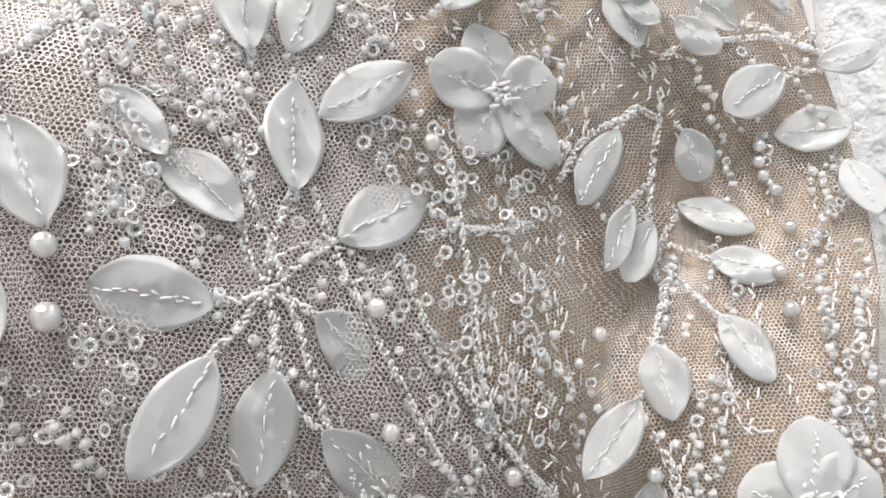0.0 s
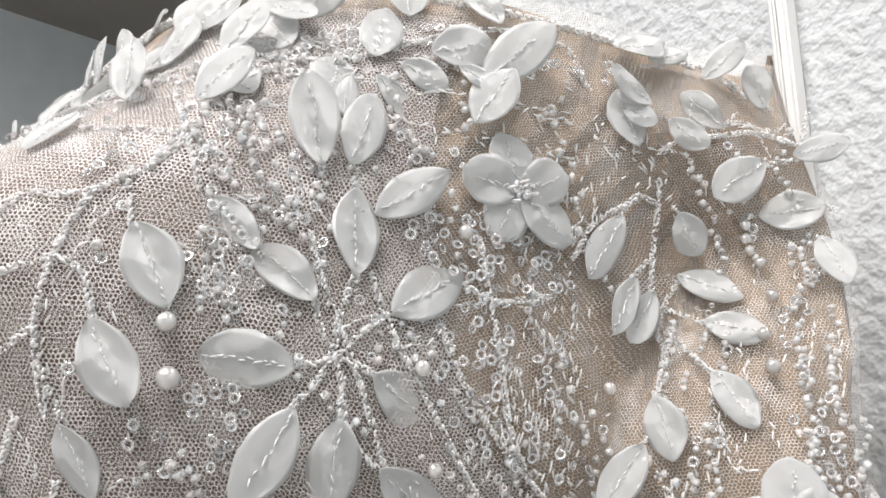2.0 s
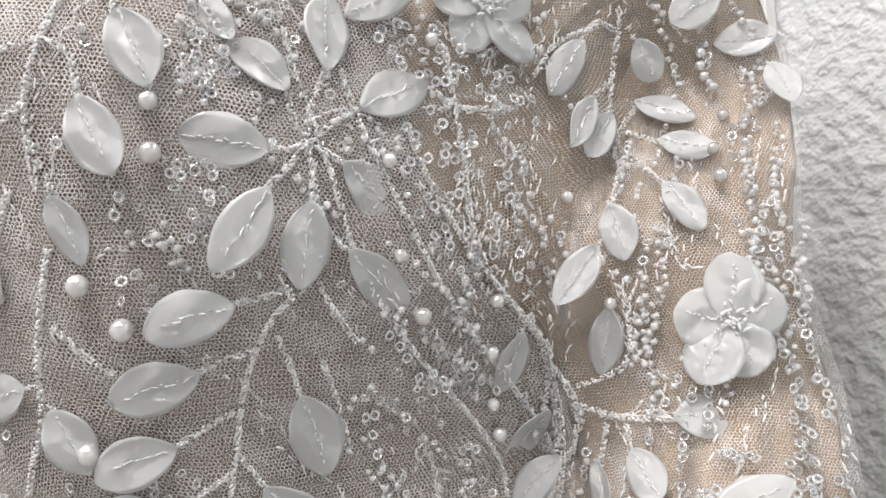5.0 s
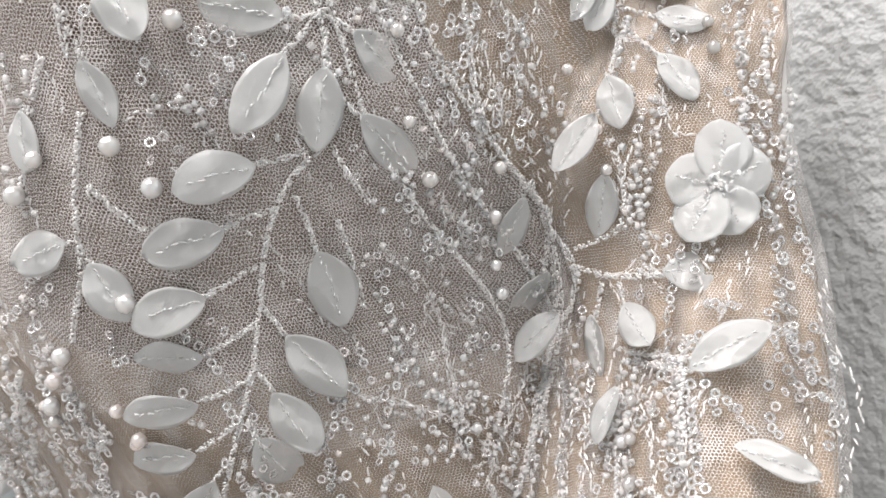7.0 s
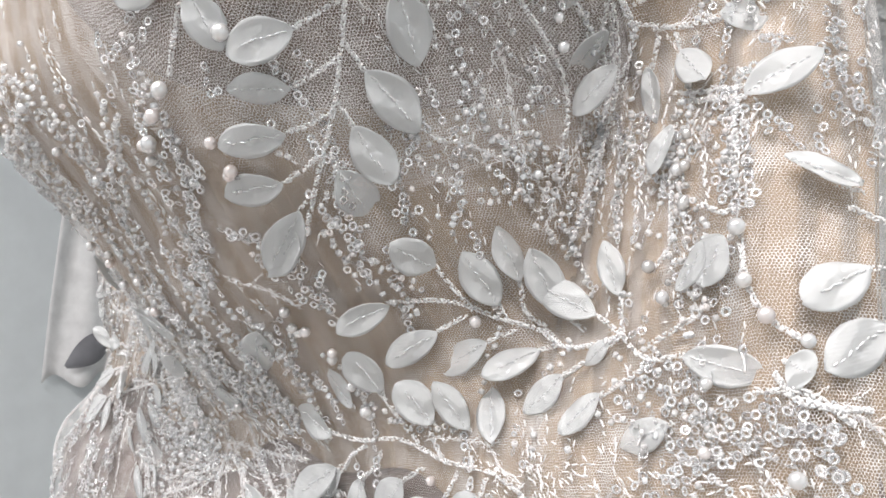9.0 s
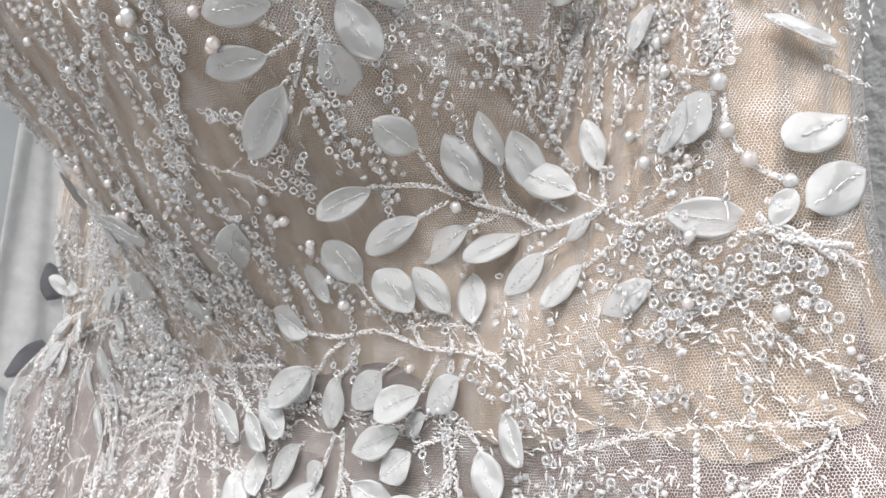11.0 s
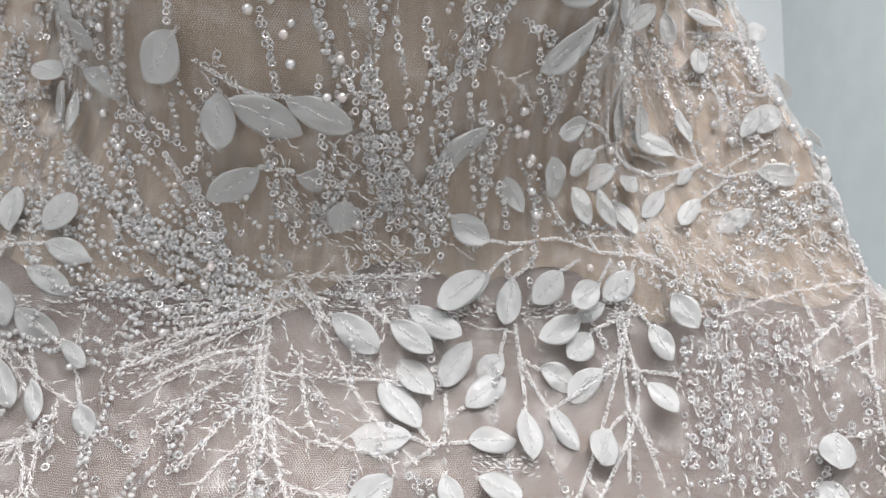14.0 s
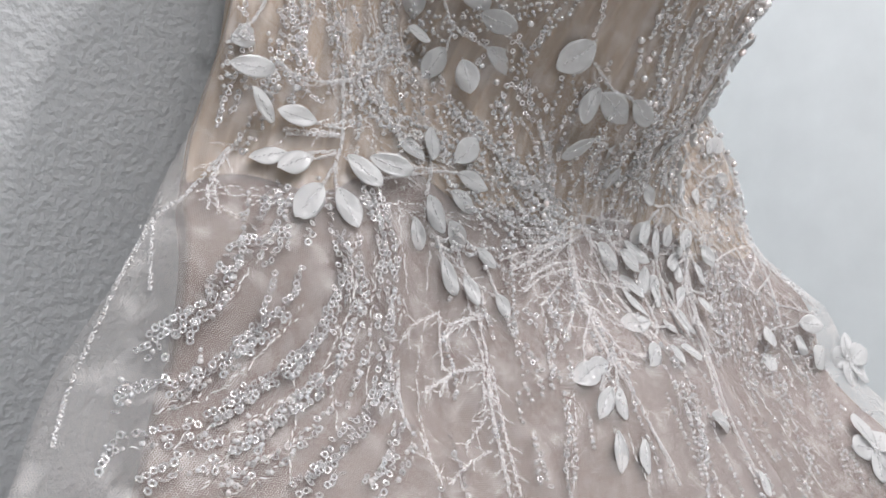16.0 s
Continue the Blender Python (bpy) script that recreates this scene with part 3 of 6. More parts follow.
def put_leaf(parent, x0, z0, x1, z1, width, meshes=None, tilt=.16, lift=.0019, name="leaf", limit=None):
    """One leaf lying on the dress from its base to its tip; mm."""
    t = np.linspace(0, 1, 7)
    x, z = (x0 + (x1 - x0) * t) / 1000, np.minimum((z0 + (z1 - z0) * t) / 1000, 1.409)
    x = tuck(x, z)
    p, n = on_dress(x, z)
    nm = n.mean(0)
    nm /= np.linalg.norm(nm)
    d = p[-1] - p[0]
    length = float(np.linalg.norm(d))
    limit = limit or width * 2.05
    if length > limit / 1000:
        d, length = d * (limit / 1000 / length), limit / 1000
    chord = p[0] + d * t[:, None]
    across = np.cross(nm, d / length) * width / 1000 * .42
    up = 0.0
    for k in (-1, 0, 1):
        q = chord + across * k
        ps = np.stack([q[:, 0], depth(q[:, 0], np.clip(q[:, 2], 0, 1.409)), q[:, 2]], -1)
        up = max(up, float(((ps - q) @ nm).max()) * (1 if k == 0 else .8))
    up = min(up, .008) + lift
    nm2 = nm + RNG.normal(0, tilt, 3)
    rot = basis(nm2[None], (d + nm * length * RNG.uniform(-.02, .16))[None])[0]
    ob = new(name, (meshes or LEAVES)[int(RNG.integers(len(meshes or LEAVES)))])
    m = np.eye(4)
    m[:3, :3], m[:3, 3] = rot, p[0] + nm * up
    ob.parent = parent
    ob.matrix_local = Matrix(m.tolist()) @ Matrix.Diagonal((width / 1000 * 1.04, length * 1.03, length, 1))
    return ob


def spray(stems, leaves):
    """A twisted bead stem with its satin leaves."""
    top = new("leaf_spray")
    top.parent = dress
    tagged(top, "twisted white bead stems with satin leaves")
    for s in stems:
        joined("stem", "grain", rope(s), CORD, top, stuff=False)
    for x0, z0, x1, z1, w in leaves:
        put_leaf(top, x0, z0, x1, z1, w)
        joined("leaf_stalk", "grain", rope([(x0 - .06 * (x1 - x0), z0 - .06 * (z1 - z0)), (x0 + .22 * (x1 - x0), z0 + .22 * (z1 - z0))], .0004), CORD, top, stuff=False)


def feather_spray(lines):
    """Embroidered branches: a couched thread with short fuzzy stitches on both sides."""
    top = new("embroidered_spray")
    top.parent = dress
    tagged(top, "fuzzy white embroidered branches")
    for line in lines:
        out = []
        p, n, d = along(line, .0004)
        side = np.cross(n, d)
        for k in range(3):
            a = RNG.normal(0, .45, len(p))
            dirn = d * np.cos(a)[:, None] + side * np.sin(a)[:, None] * 1.1
            off = side * RNG.normal(0, .0004, len(p))[:, None] + n * RNG.uniform(.0006, .0016, len(p))[:, None]
            sz = np.stack([RNG.uniform(.00018, .00032, len(p)), RNG.uniform(.0010, .0022, len(p)), np.full(len(p), .00028)], -1)
            keep = RNG.random(len(p)) < .5
            out.append(poses(p + off, basis(n + RNG.normal(0, .3, n.shape), dirn), sz)[keep])
        # side sprigs
        for i in range(6, len(p), 15):
            sg = 1 if (i // 15) % 2 else -1
            w = d[i] * .8 + side[i] * sg
            k = 13
            s = np.linspace(.0006, RNG.uniform(.0025, .0068), k)
            q = p[i] + w * s[:, None] + n[i] * .0009 + RNG.normal(0, .00025, (k, 3))
            dd = np.tile(w, (k, 1)) + RNG.normal(0, .35, (k, 3))
            sz = np.stack([np.full(k, .00024), RNG.uniform(.0007, .0013, k), np.full(k, .00024)], -1)
            out.append(poses(q, basis(np.tile(n[i], (k, 1)), dd), sz))
        joined("branch", "grain", np.concatenate(out), FLOSS, top, stuff=False)


RINGS, SEEDS, BUGLES = [], [], []


def strip(line, width, kind):
    """A strip strewn with sequins (s), seed beads (b), bugles (t) or a mix (m)."""
    width = width / 1000 * .8
    step = {"s": .0021, "b": .0019, "m": .0019, "t": .0019}[kind]
    p0, _, d0 = along(line, step)
    q = np.array(line, float) / 1000
    rows = max(1, round(width / ({"s": .0037, "b": .0030, "m": .0032, "t": .0024}[kind] * ((.7 if kind == "s" else .9) if q[:, 1].mean() > 1.262 else 1))))
    for r in range(rows):
        off = (r + .5) / rows - .5 if rows > 1 else 0
        lat = off * width + RNG.normal(0, .00034, len(p0)) + .0007 * np.sin(np.arange(len(p0)) * .35 + RNG.uniform(0, 6))
        # shift across the strip in the (x, z) plane
        dx, dz = d0[:, 0], d0[:, 2]
        nn = np.maximum(np.hypot(dx, dz), .25)
        x = p0[:, 0] + lat * (-dz / nn) + RNG.normal(0, .0003, len(p0))
        z = np.minimum(p0[:, 2] + lat * (dx / nn) + RNG.normal(0, .0004, len(p0)), 1.405)
        p, n = on_dress(x, z)
        k = len(p)
        # runs of pieces with bare gaps between them
        keep = (np.repeat(RNG.random(k // 7 + 1) > .22, 7)[:k]) & (RNG.random(k) < np.where((x > .1) & (z < 1.19), .52, .94))
        keep &= np.abs(x) < np.interp(z, ZT, TABLE["edge"]) - .002
        which = np.zeros(k, int) if kind == "s" else np.ones(k, int) if kind == "b" else np.full(k, 2) if kind == "t" else RNG.choice([0, 1, 1, 2], k)
        d = d0 + RNG.normal(0, .25, d0.shape)
        for w, store in ((0, RINGS), (1, SEEDS), (2, BUGLES)):
            s = keep & (which == w)
            c = int(s.sum())
            if not c:
                continue
            if w == 0:
                nn2 = n[s] + RNG.normal(0, .42, (c, 3))
                store.append(poses(p[s] + n[s] * RNG.uniform(.0009, .002, c)[:, None], basis(nn2, d[s]), np.stack([RNG.uniform(.0024, .0028, c) * (1 + np.where(p[s][:, 2] < 1.14, np.where(p[s][:, 0] < -.06, .08, .05), 0))] * 2 + [np.full(c, .0024)], -1)))
            elif w == 1:
                ax = d[s] + n[s] * RNG.normal(0, .5, c)[:, None] + RNG.normal(0, .3, (c, 3))
                store.append(poses(p[s] + n[s] * RNG.uniform(.001, .0019, c)[:, None], basis(ax, n[s]), np.stack([RNG.uniform(.0014, .0021, c)] * 2 + [RNG.uniform(.0013, .0021, c)], -1)))
            else:
                ax = d[s] + np.cross(n[s], d[s]) * RNG.normal(0, .28, c)[:, None]
                store.append(poses(p[s] + n[s] * RNG.uniform(.0006, .0015, c)[:, None], basis(n[s], ax), np.stack([np.full(c, .00055), RNG.uniform(.0016, .0030, c), np.full(c, .0005)], -1)))


def pearls(spots):
    me = None
    for x, z, dia in spots:
        p, n = on_dress(tuck(np.array([x / 1000]), z / 1000), [min(z / 1000, 1.405)])
        if "pearl" not in bpy.data.meshes:
            me = mesh_from("pearl", TEMPLATES["pearl"][0], TEMPLATES["pearl"][1], PEARL)
        ob = new("pearl", bpy.data.meshes["pearl"])
        ob.parent = dress
        r = dia / 1000
        ob.location, ob.scale = (p[0] + n[0] * (r * .55 + .0006)).tolist(), (r, r, r)


def flower(x, z, radius):
    """Five round satin petals round a stitched bead centre."""
    p, n, d = along([(x - 1, z), (x + 1, z)], .0005)
    core = RNG.normal(0, radius / 1000 * .1, (26, 3))
    q = p.mean(0) + core - n[0] * (core @ n[0])[:, None] + n[0] * .0035
    top = joined("flower", "grain", poses(q, basis(RNG.normal(0, 1, (26, 3)), RNG.normal(0, 1, (26, 3))), np.stack([np.full(26, .0008), RNG.uniform(.001, .003, 26), np.full(26, .0008)], -1)), STITCH, dress, "white satin flower with five round petals", False)
    px, n0 = on_dress([x / 1000], [min(z / 1000, 1.405)])
    for k in range(5):
        a = math.radians(90 + 72 * k + 6)
        # across the surface, so that the flower keeps its round form
        gx = np.hypot(1, n0[0][0] / max(.3, -n0[0][1]))
        put_leaf(top, x, z, x + radius * math.cos(a) / gx, z + radius * math.sin(a), radius * .84, PETALS, .1, .0022, "petal")


def drift(x0, x1, z0, z1, lines, kind, fan=0.0, seed=0):
    """Fine broken rows of bugles and beads that run down the cloth."""
    r = np.random.default_rng(seed)
    for i in range(lines):
        u = (i + r.uniform(.2, .8)) / lines
        x = x0 + (x1 - x0) * u
        a, b = z1, z1 - r.uniform(.02, .05)
        while a > z0:
            f = 1 + fan * (z1 - a)
            g = 1 + fan * (z1 - b)
            xm = (x0 + x1) / 2
            strip([((xm + (x - xm) * f) * 1000 + r.normal(0, 1.5), a * 1000), ((xm + (x - xm) * (f + g) / 2) * 1000 + r.normal(0, 2), (a + b) * 500), ((xm + (x - xm) * g) * 1000, b * 1000)], r.uniform(1.2, 3.2), r.choice(list(kind)))
            a = b - r.uniform(.003, .022)
            b = a - r.uniform(.015, .05)


# leaf sprays: stems as lines of (across, up) in mm; leaves as base, tip and width in mm
spray([[(-29.3, 1065.9), (-26.9, 1050.9), (-24.5, 1031.5), (-20.2, 1008.1)]],
      [(-48.1, 1031.5, -50.4, 1016.1, 8.7), (-33.1, 1027.3, -37.8, 1014, 8.9)])
spray([[(-24.5, 1031.5), (-19.6, 1014.9)]],
      [(62.1, 1005.8, 62.1, 994, 9.3)])
spray([[(-201.3, 1138), (-219.9, 1117.4), (-234.5, 1105.2), (-245, 1088.3), (-250.4, 1074.8), (-255.4, 1061.7), (-259.3, 1051.7), (-265, 1037.1)], [(-234.5, 1105.2), (-236.9, 1093.9), (-237.5, 1083.5)], [(-238.5, 1103.1), (-237.1, 1103)]],
      [])
spray([[(-161.2, 1136.2), (-163.1, 1125.5)], [(-161.2, 1136.2), (-169.7, 1125.4)], [(-114.8, 1112), (-112.4, 1103.5)], [(-144, 1061.2), (-147.2, 1044.9), (-146.4, 1037)]],
      [(-163.1, 1125.5, -158.6, 1110.6, 10.9), (-169.7, 1125.4, -183.9, 1111.1, 10.6), (-108.8, 1118.9, -97.2, 1108.4, 9.9), (-128.1, 1118.7, -123.9, 1103.7, 6.7), (-113.9, 1103.4, -107.3, 1088.2, 8.2)])
spray([[(-104, 1108.1), (-100.1, 1096.3)], [(-108.8, 1118.9), (-91, 1104.2), (-85.7, 1088.9)], [(-31.4, 1063.4), (-46.6, 1048.9)], [(-29.3, 1060.9), (-36, 1048.6)]],
      [(-36.7, 1059.1, -49.8, 1056.1, 8.5), (-101.4, 1096.2, -97.3, 1081.3, 6.6), (-85.7, 1088.9, -82, 1079.1, 7.2), (-93.3, 1108.6, -84.8, 1099.5, 5.6), (-41.4, 1048.8, -56.3, 1034.1, 8), (-36, 1048.6, -40.8, 1032.3, 7.1), (-44, 1058.5, -58.9, 1052.6, 11.3)])
spray([[(54.7, 1116.9), (55.8, 1105.4), (56.8, 1089.6), (54.6, 1074.8)], [(55.8, 1105.4), (62.3, 1101.5)], [(55.8, 1105.4), (60.2, 1095.9), (65.3, 1087.5)], [(51.5, 1115.2), (48.6, 1105.3)], [(14.8, 1071), (25.7, 1077), (28.8, 1084.5), (29.1, 1092.2)], [(25.7, 1077), (35.5, 1077.5)], [(19.9, 1081.5), (24.1, 1077)], [(17.1, 1079), (24.3, 1076.2)], [(35.2, 1088.4), (28.8, 1084.5)]],
      [(-8.7, 1118.4, 6.2, 1106.8, 10.5), (10.7, 1116.3, 24.5, 1106.4, 9.1), (16.7, 1121.4, 33.7, 1111.8, 9.6), (37.9, 1109.8, 28.3, 1095.7, 9.4), (24.3, 1091.8, 14.7, 1104.9, 10.6), (19.9, 1081.5, 8.5, 1096.6, 11), (49.5, 1105.3, 41.5, 1098, 8.9), (35.2, 1088.4, 49.8, 1098.1, 9.6), (17.1, 1079, -2.4, 1080.4, 10.9)])
spray([[(8.3, 1099.1), (17, 1096.8)], [(94.9, 1122.6), (98.5, 1086), (61.5, 1037.2), (60.6, 1002)]],
      [(35.5, 1077.5, 51.9, 1078.3, 10.6), (55.5, 1086.5, 55.7, 1071.4, 9.3), (62.3, 1101.5, 77.2, 1095.4, 9.7), (10.4, 1067.4, -2.5, 1058.9, 10.1), (37.5, 1066.9, 49.5, 1059.4, 9.8), (26.4, 1067.3, 30, 1058, 7.6), (30.4, 1033.7, 60.2, 1024.7, 10.6)])
spray([[(99, 1125.1), (95.7, 1109.1), (95.4, 1087.3), (91, 1064.5)], [(97.4, 1121.1), (91.1, 1118.7), (83.3, 1115.4)], [(95.7, 1109.1), (91, 1104.3), (86.1, 1101)], [(96.5, 1109.1), (100.2, 1102.9), (103.9, 1096.6)], [(95.4, 1087.3), (91, 1084.2), (86.5, 1080.4)], [(96.2, 1087.3), (101.2, 1075.6), (104.4, 1061.9)], [(101.3, 1123.6), (106.3, 1118)]],
      [(88.1, 1125.1, 77.8, 1120.3, 6.6), (78.3, 1119.4, 62.5, 1112, 9.5), (82.5, 1113.8, 73.2, 1105.6, 9.8), (86.1, 1101, 74, 1090.7, 9.7), (65.3, 1087.5, 73.7, 1072.7, 7.8), (86.5, 1080.4, 77.4, 1069, 11.7), (106.3, 1118, 113.2, 1105.4, 9.6), (103.9, 1096.3, 111, 1084.8, 9.8)])
spray([[(93.1, 1126.4), (93, 1102.2), (76, 1067.8), (48.6, 1034.4)], [(93, 1102.2), (118.2, 1099.7)], [(93, 1102.2), (65.6, 1087.2)], [(76, 1067.8), (78.9, 1059.6)], [(98.5, 1086), (103.9, 1072.8)]],
      [])
spray([[(196.3, 1136.1), (185.2, 1095.7), (189.2, 1060), (193.8, 1049.1)], [(185.2, 1095.7), (203.6, 1093.2), (223.8, 1090.7)], [(201.9, 1126.1), (210.8, 1109.3), (225.4, 1096)], [(192.4, 1114.6), (170.9, 1103.5)], [(189.2, 1060), (180.4, 1069.9)], [(187.6, 1080.1), (201.5, 1082.8)], [(167.6, 1130.8), (171.6, 1114.2)]],
      [(201.8, 1084.1, 220.4, 1081.5, 12.6), (168.6, 1080.1, 166.2, 1067.5, 12.8), (194.9, 1075, 207.4, 1064.8, 11.8), (210.7, 1054.8, 221.3, 1067.2, 18.1), (160.6, 1053, 165.2, 1063.8, 11.3)])
spray([[(-206.2, 1175.1), (-196.3, 1186.1), (-187.8, 1202.8)]],
      [(-206.2, 1175.1, -188, 1183.9, 8), (-205.2, 1167.9, -188.8, 1168.7, 8)])
spray([[(-156, 1171.1), (-156.6, 1149.4), (-161.2, 1136.2)], [(-168.6, 1152.3), (-156.5, 1151.6)], [(-180.3, 1145.8), (-157.7, 1148.3)], [(-181, 1137.5), (-160.6, 1141.6)], [(-171.8, 1136.3), (-160.6, 1140.5)], [(-187.2, 1173.9), (-175.8, 1168.8), (-157.2, 1170.8), (-146.7, 1177.3), (-141.7, 1194.8)], [(-115.1, 1140.6), (-138, 1138.4)], [(-148.6, 1130.9), (-115.3, 1139.4), (-102, 1140.6)], [(-115.1, 1140.6), (-119.2, 1129)]],
      [(-115.7, 1204.6, -105.4, 1200.1, 10.9), (-186.4, 1149.2, -201.8, 1159, 8), (-168.6, 1152.3, -189.5, 1153.8, 8.1), (-119.3, 1143.6, -128.6, 1155.5, 8.7), (-114.5, 1144.1, -113.3, 1158.3, 7.8), (-145.9, 1140.9, -129.1, 1135.9, 8.8), (-156.3, 1139.9, -143.7, 1128.8, 9.9), (-171.7, 1137.3, -191.8, 1126.3, 8.8), (-181, 1137.5, -199.2, 1131.8, 7.8)])
spray([],
      [(-119.2, 1129, -111.8, 1113.9, 9.7)])
spray([[(-104.8, 1229.9), (-99.3, 1208.1), (-90.1, 1197.8)], [(-99.3, 1208.1), (-99.7, 1198.4)], [(-52.2, 1193.6), (-36.3, 1184.9), (-22.9, 1183.3)]],
      [(-94.5, 1211.9, -84.3, 1205, 10.5), (-99.7, 1198.4, -105.2, 1186.2, 10.7), (-95.1, 1193.2, -90.4, 1177.1, 10.6), (-90.2, 1198.3, -74, 1186.9, 9.4), (-44.3, 1185.2, -44.2, 1171.7, 11), (-41.6, 1183.4, -20, 1173.9, 12.4), (-24.3, 1183.1, 0.7, 1174.3, 10.3), (-32.9, 1165, -49, 1158, 11.1), (-56.9, 1201, -66.1, 1190.9, 14.1)])
spray([],
      [(-102.6, 1145.2, -92.1, 1155.6, 10.2), (-106.8, 1132.3, -90.8, 1122.6, 7.8), (-102, 1140.6, -87.2, 1135, 7.9)])
spray([[(44.8, 1134.2), (49.8, 1139.9), (56.4, 1143.9)], [(53.4, 1133), (59.5, 1138.2), (62.8, 1143.1)], [(-32.9, 1165), (-22.3, 1163.9)]],
      [(55.6, 1156.7, 49.2, 1166.4, 7), (38.3, 1180.7, 24.5, 1164.3, 10.9), (42.6, 1134.5, 25.9, 1122.3, 10.6), (43.9, 1146.2, 31.4, 1153.4, 9.9), (44.8, 1134.2, 29.5, 1123.9, 10.3), (53.4, 1133, 50.6, 1117.3, 9), (-21.2, 1162.9, 6.3, 1156.6, 9.2), (-5.9, 1156.5, -7.1, 1146.9, 10.6)])
spray([[(135.5, 1182.2), (116.1, 1177.4), (97.6, 1184), (88.1, 1189.7), (76.9, 1189.6)], [(88.4, 1200), (89.4, 1194.5), (91.6, 1187.2)], [(96.3, 1188.8), (97.6, 1184)], [(100.1, 1195.3), (101.8, 1184.8), (114, 1177.3)], [(108.4, 1187.3), (121.2, 1182.3)], [(84, 1181.1), (90.4, 1185.6)], [(94.2, 1178), (99.9, 1181.5)], [(105.9, 1175.3), (111.8, 1177.2)]],
      [(72.5, 1215.8, 55.1, 1199.7, 10.7), (88.4, 1200, 83.6, 1207.6, 10.2), (96.3, 1188.8, 93.4, 1203.2, 10.4), (100.1, 1195.3, 99.3, 1210.3, 9.3), (108.4, 1187.3, 102.7, 1203.9, 10.2), (132.4, 1191.8, 125.4, 1207.1, 7.1), (125.4, 1186.2, 105.7, 1191.3, 9.8), (76.9, 1189.6, 61.3, 1182.9, 8.2), (84, 1181.1, 70.9, 1172, 8.6)])
spray([[(132.4, 1191.8), (135.5, 1182.2), (144, 1177.7), (156.2, 1179.8)], [(125.4, 1186.2), (135.5, 1182.2)], [(117.6, 1170), (126.9, 1176.6), (133.7, 1181.4)], [(131.5, 1167.1), (144.2, 1175.6)], [(143.5, 1223.4), (146.6, 1205.8), (142.1, 1198.8)], [(43.9, 1146.2), (54.8, 1145.5), (70.8, 1148), (86.7, 1144), (102.4, 1143.2), (117.6, 1136.4), (124.8, 1125)], [(71.5, 1136.2), (78.7, 1140.6)]],
      [(94.2, 1178, 80.8, 1168.5, 8.2), (105.9, 1175.3, 94.2, 1166.3, 8.4), (131, 1180.5, 120.9, 1169, 4.6), (66.9, 1162.8, 61.7, 1175.2, 10.5), (82.2, 1154.3, 72.9, 1165.3, 10.9), (93.3, 1153.6, 83.4, 1165.8, 8.5), (101.3, 1150.5, 96, 1165.2, 8.8), (117.6, 1170, 107.1, 1157, 7.5), (131.5, 1167.1, 121.8, 1156, 7.2)])
spray([[(85.8, 1131.6), (91.4, 1141.5)], [(99.5, 1136.9), (100.8, 1141.5)], [(64.2, 1164.4), (71, 1154.4), (77.2, 1148)], [(80.4, 1153.1), (85.1, 1144.8)], [(94.6, 1148.3), (96.1, 1143.2)]],
      [(69.1, 1209.8, 55.2, 1198.4, 9.6), (71.5, 1136.2, 61, 1125.1, 10.7), (85.8, 1131.6, 73.1, 1123.5, 9.9), (99.5, 1136.9, 88.1, 1127.6, 9.9), (115.2, 1129.1, 123.8, 1117.5, 10)])
spray([[(143.4, 1180.4), (153.4, 1186.4), (158.3, 1189.2)], [(169.3, 1208.5), (172.1, 1197.6), (178.6, 1190.3), (189.1, 1185.4)], [(154.2, 1215.1), (163.5, 1212.9), (171.5, 1214.7)], [(194.7, 1213.4), (203.2, 1209.3)], [(199.5, 1199.9), (203.7, 1200.8)], [(174.9, 1174.9), (188.5, 1175.6), (199.1, 1169.4)], [(180.5, 1179), (187.2, 1173.7), (202.5, 1172)]],
      [(195, 1217.4, 175.8, 1223.9, 9), (152.3, 1194.2, 161.1, 1207.1, 6.7), (152.7, 1163.6, 136.8, 1154.8, 7.9), (156.2, 1179.8, 178.2, 1178.2, 9.1), (203.8, 1188.2, 193, 1179.4, 10.9), (199.5, 1199.9, 185.6, 1192.2, 10.5), (159.1, 1195.9, 165.8, 1206.9, 11.1), (183.6, 1181.4, 190.8, 1179, 8.7)])
spray([],
      [(-107.5, 1229.8, -107.6, 1215.3, 12.3)])
spray([],
      [(-100.8, 1227.3, -93.2, 1213.5, 13)])
spray([[(113.8, 1318.1), (112.4, 1317), (111, 1316.4)], [(113.8, 1318.1), (114.9, 1317.5), (116, 1315.6)], [(113.8, 1318.1), (112.1, 1313.5), (110, 1309)], [(113.8, 1318.1), (113.8, 1313.3), (112.9, 1307.4)], [(113, 1308), (113, 1301.8), (113.7, 1298.1)], [(137.2, 1325.3), (137.8, 1312.8)]],
      [(111, 1316.4, 104.1, 1317.6, 10.9), (116, 1315.6, 119, 1305.7, 9.6), (110, 1309, 102, 1292.7, 10.4), (112.9, 1307.4, 108.2, 1290.1, 10.2), (113.7, 1298.1, 115.1, 1287.9, 9.2), (88, 1306, 89, 1293.2, 7.3), (137.3, 1312.9, 140.7, 1298.8, 9.1), (136.3, 1302.9, 126.9, 1289.4, 8.4), (137.6, 1289.2, 131.7, 1272.7, 8.1)])
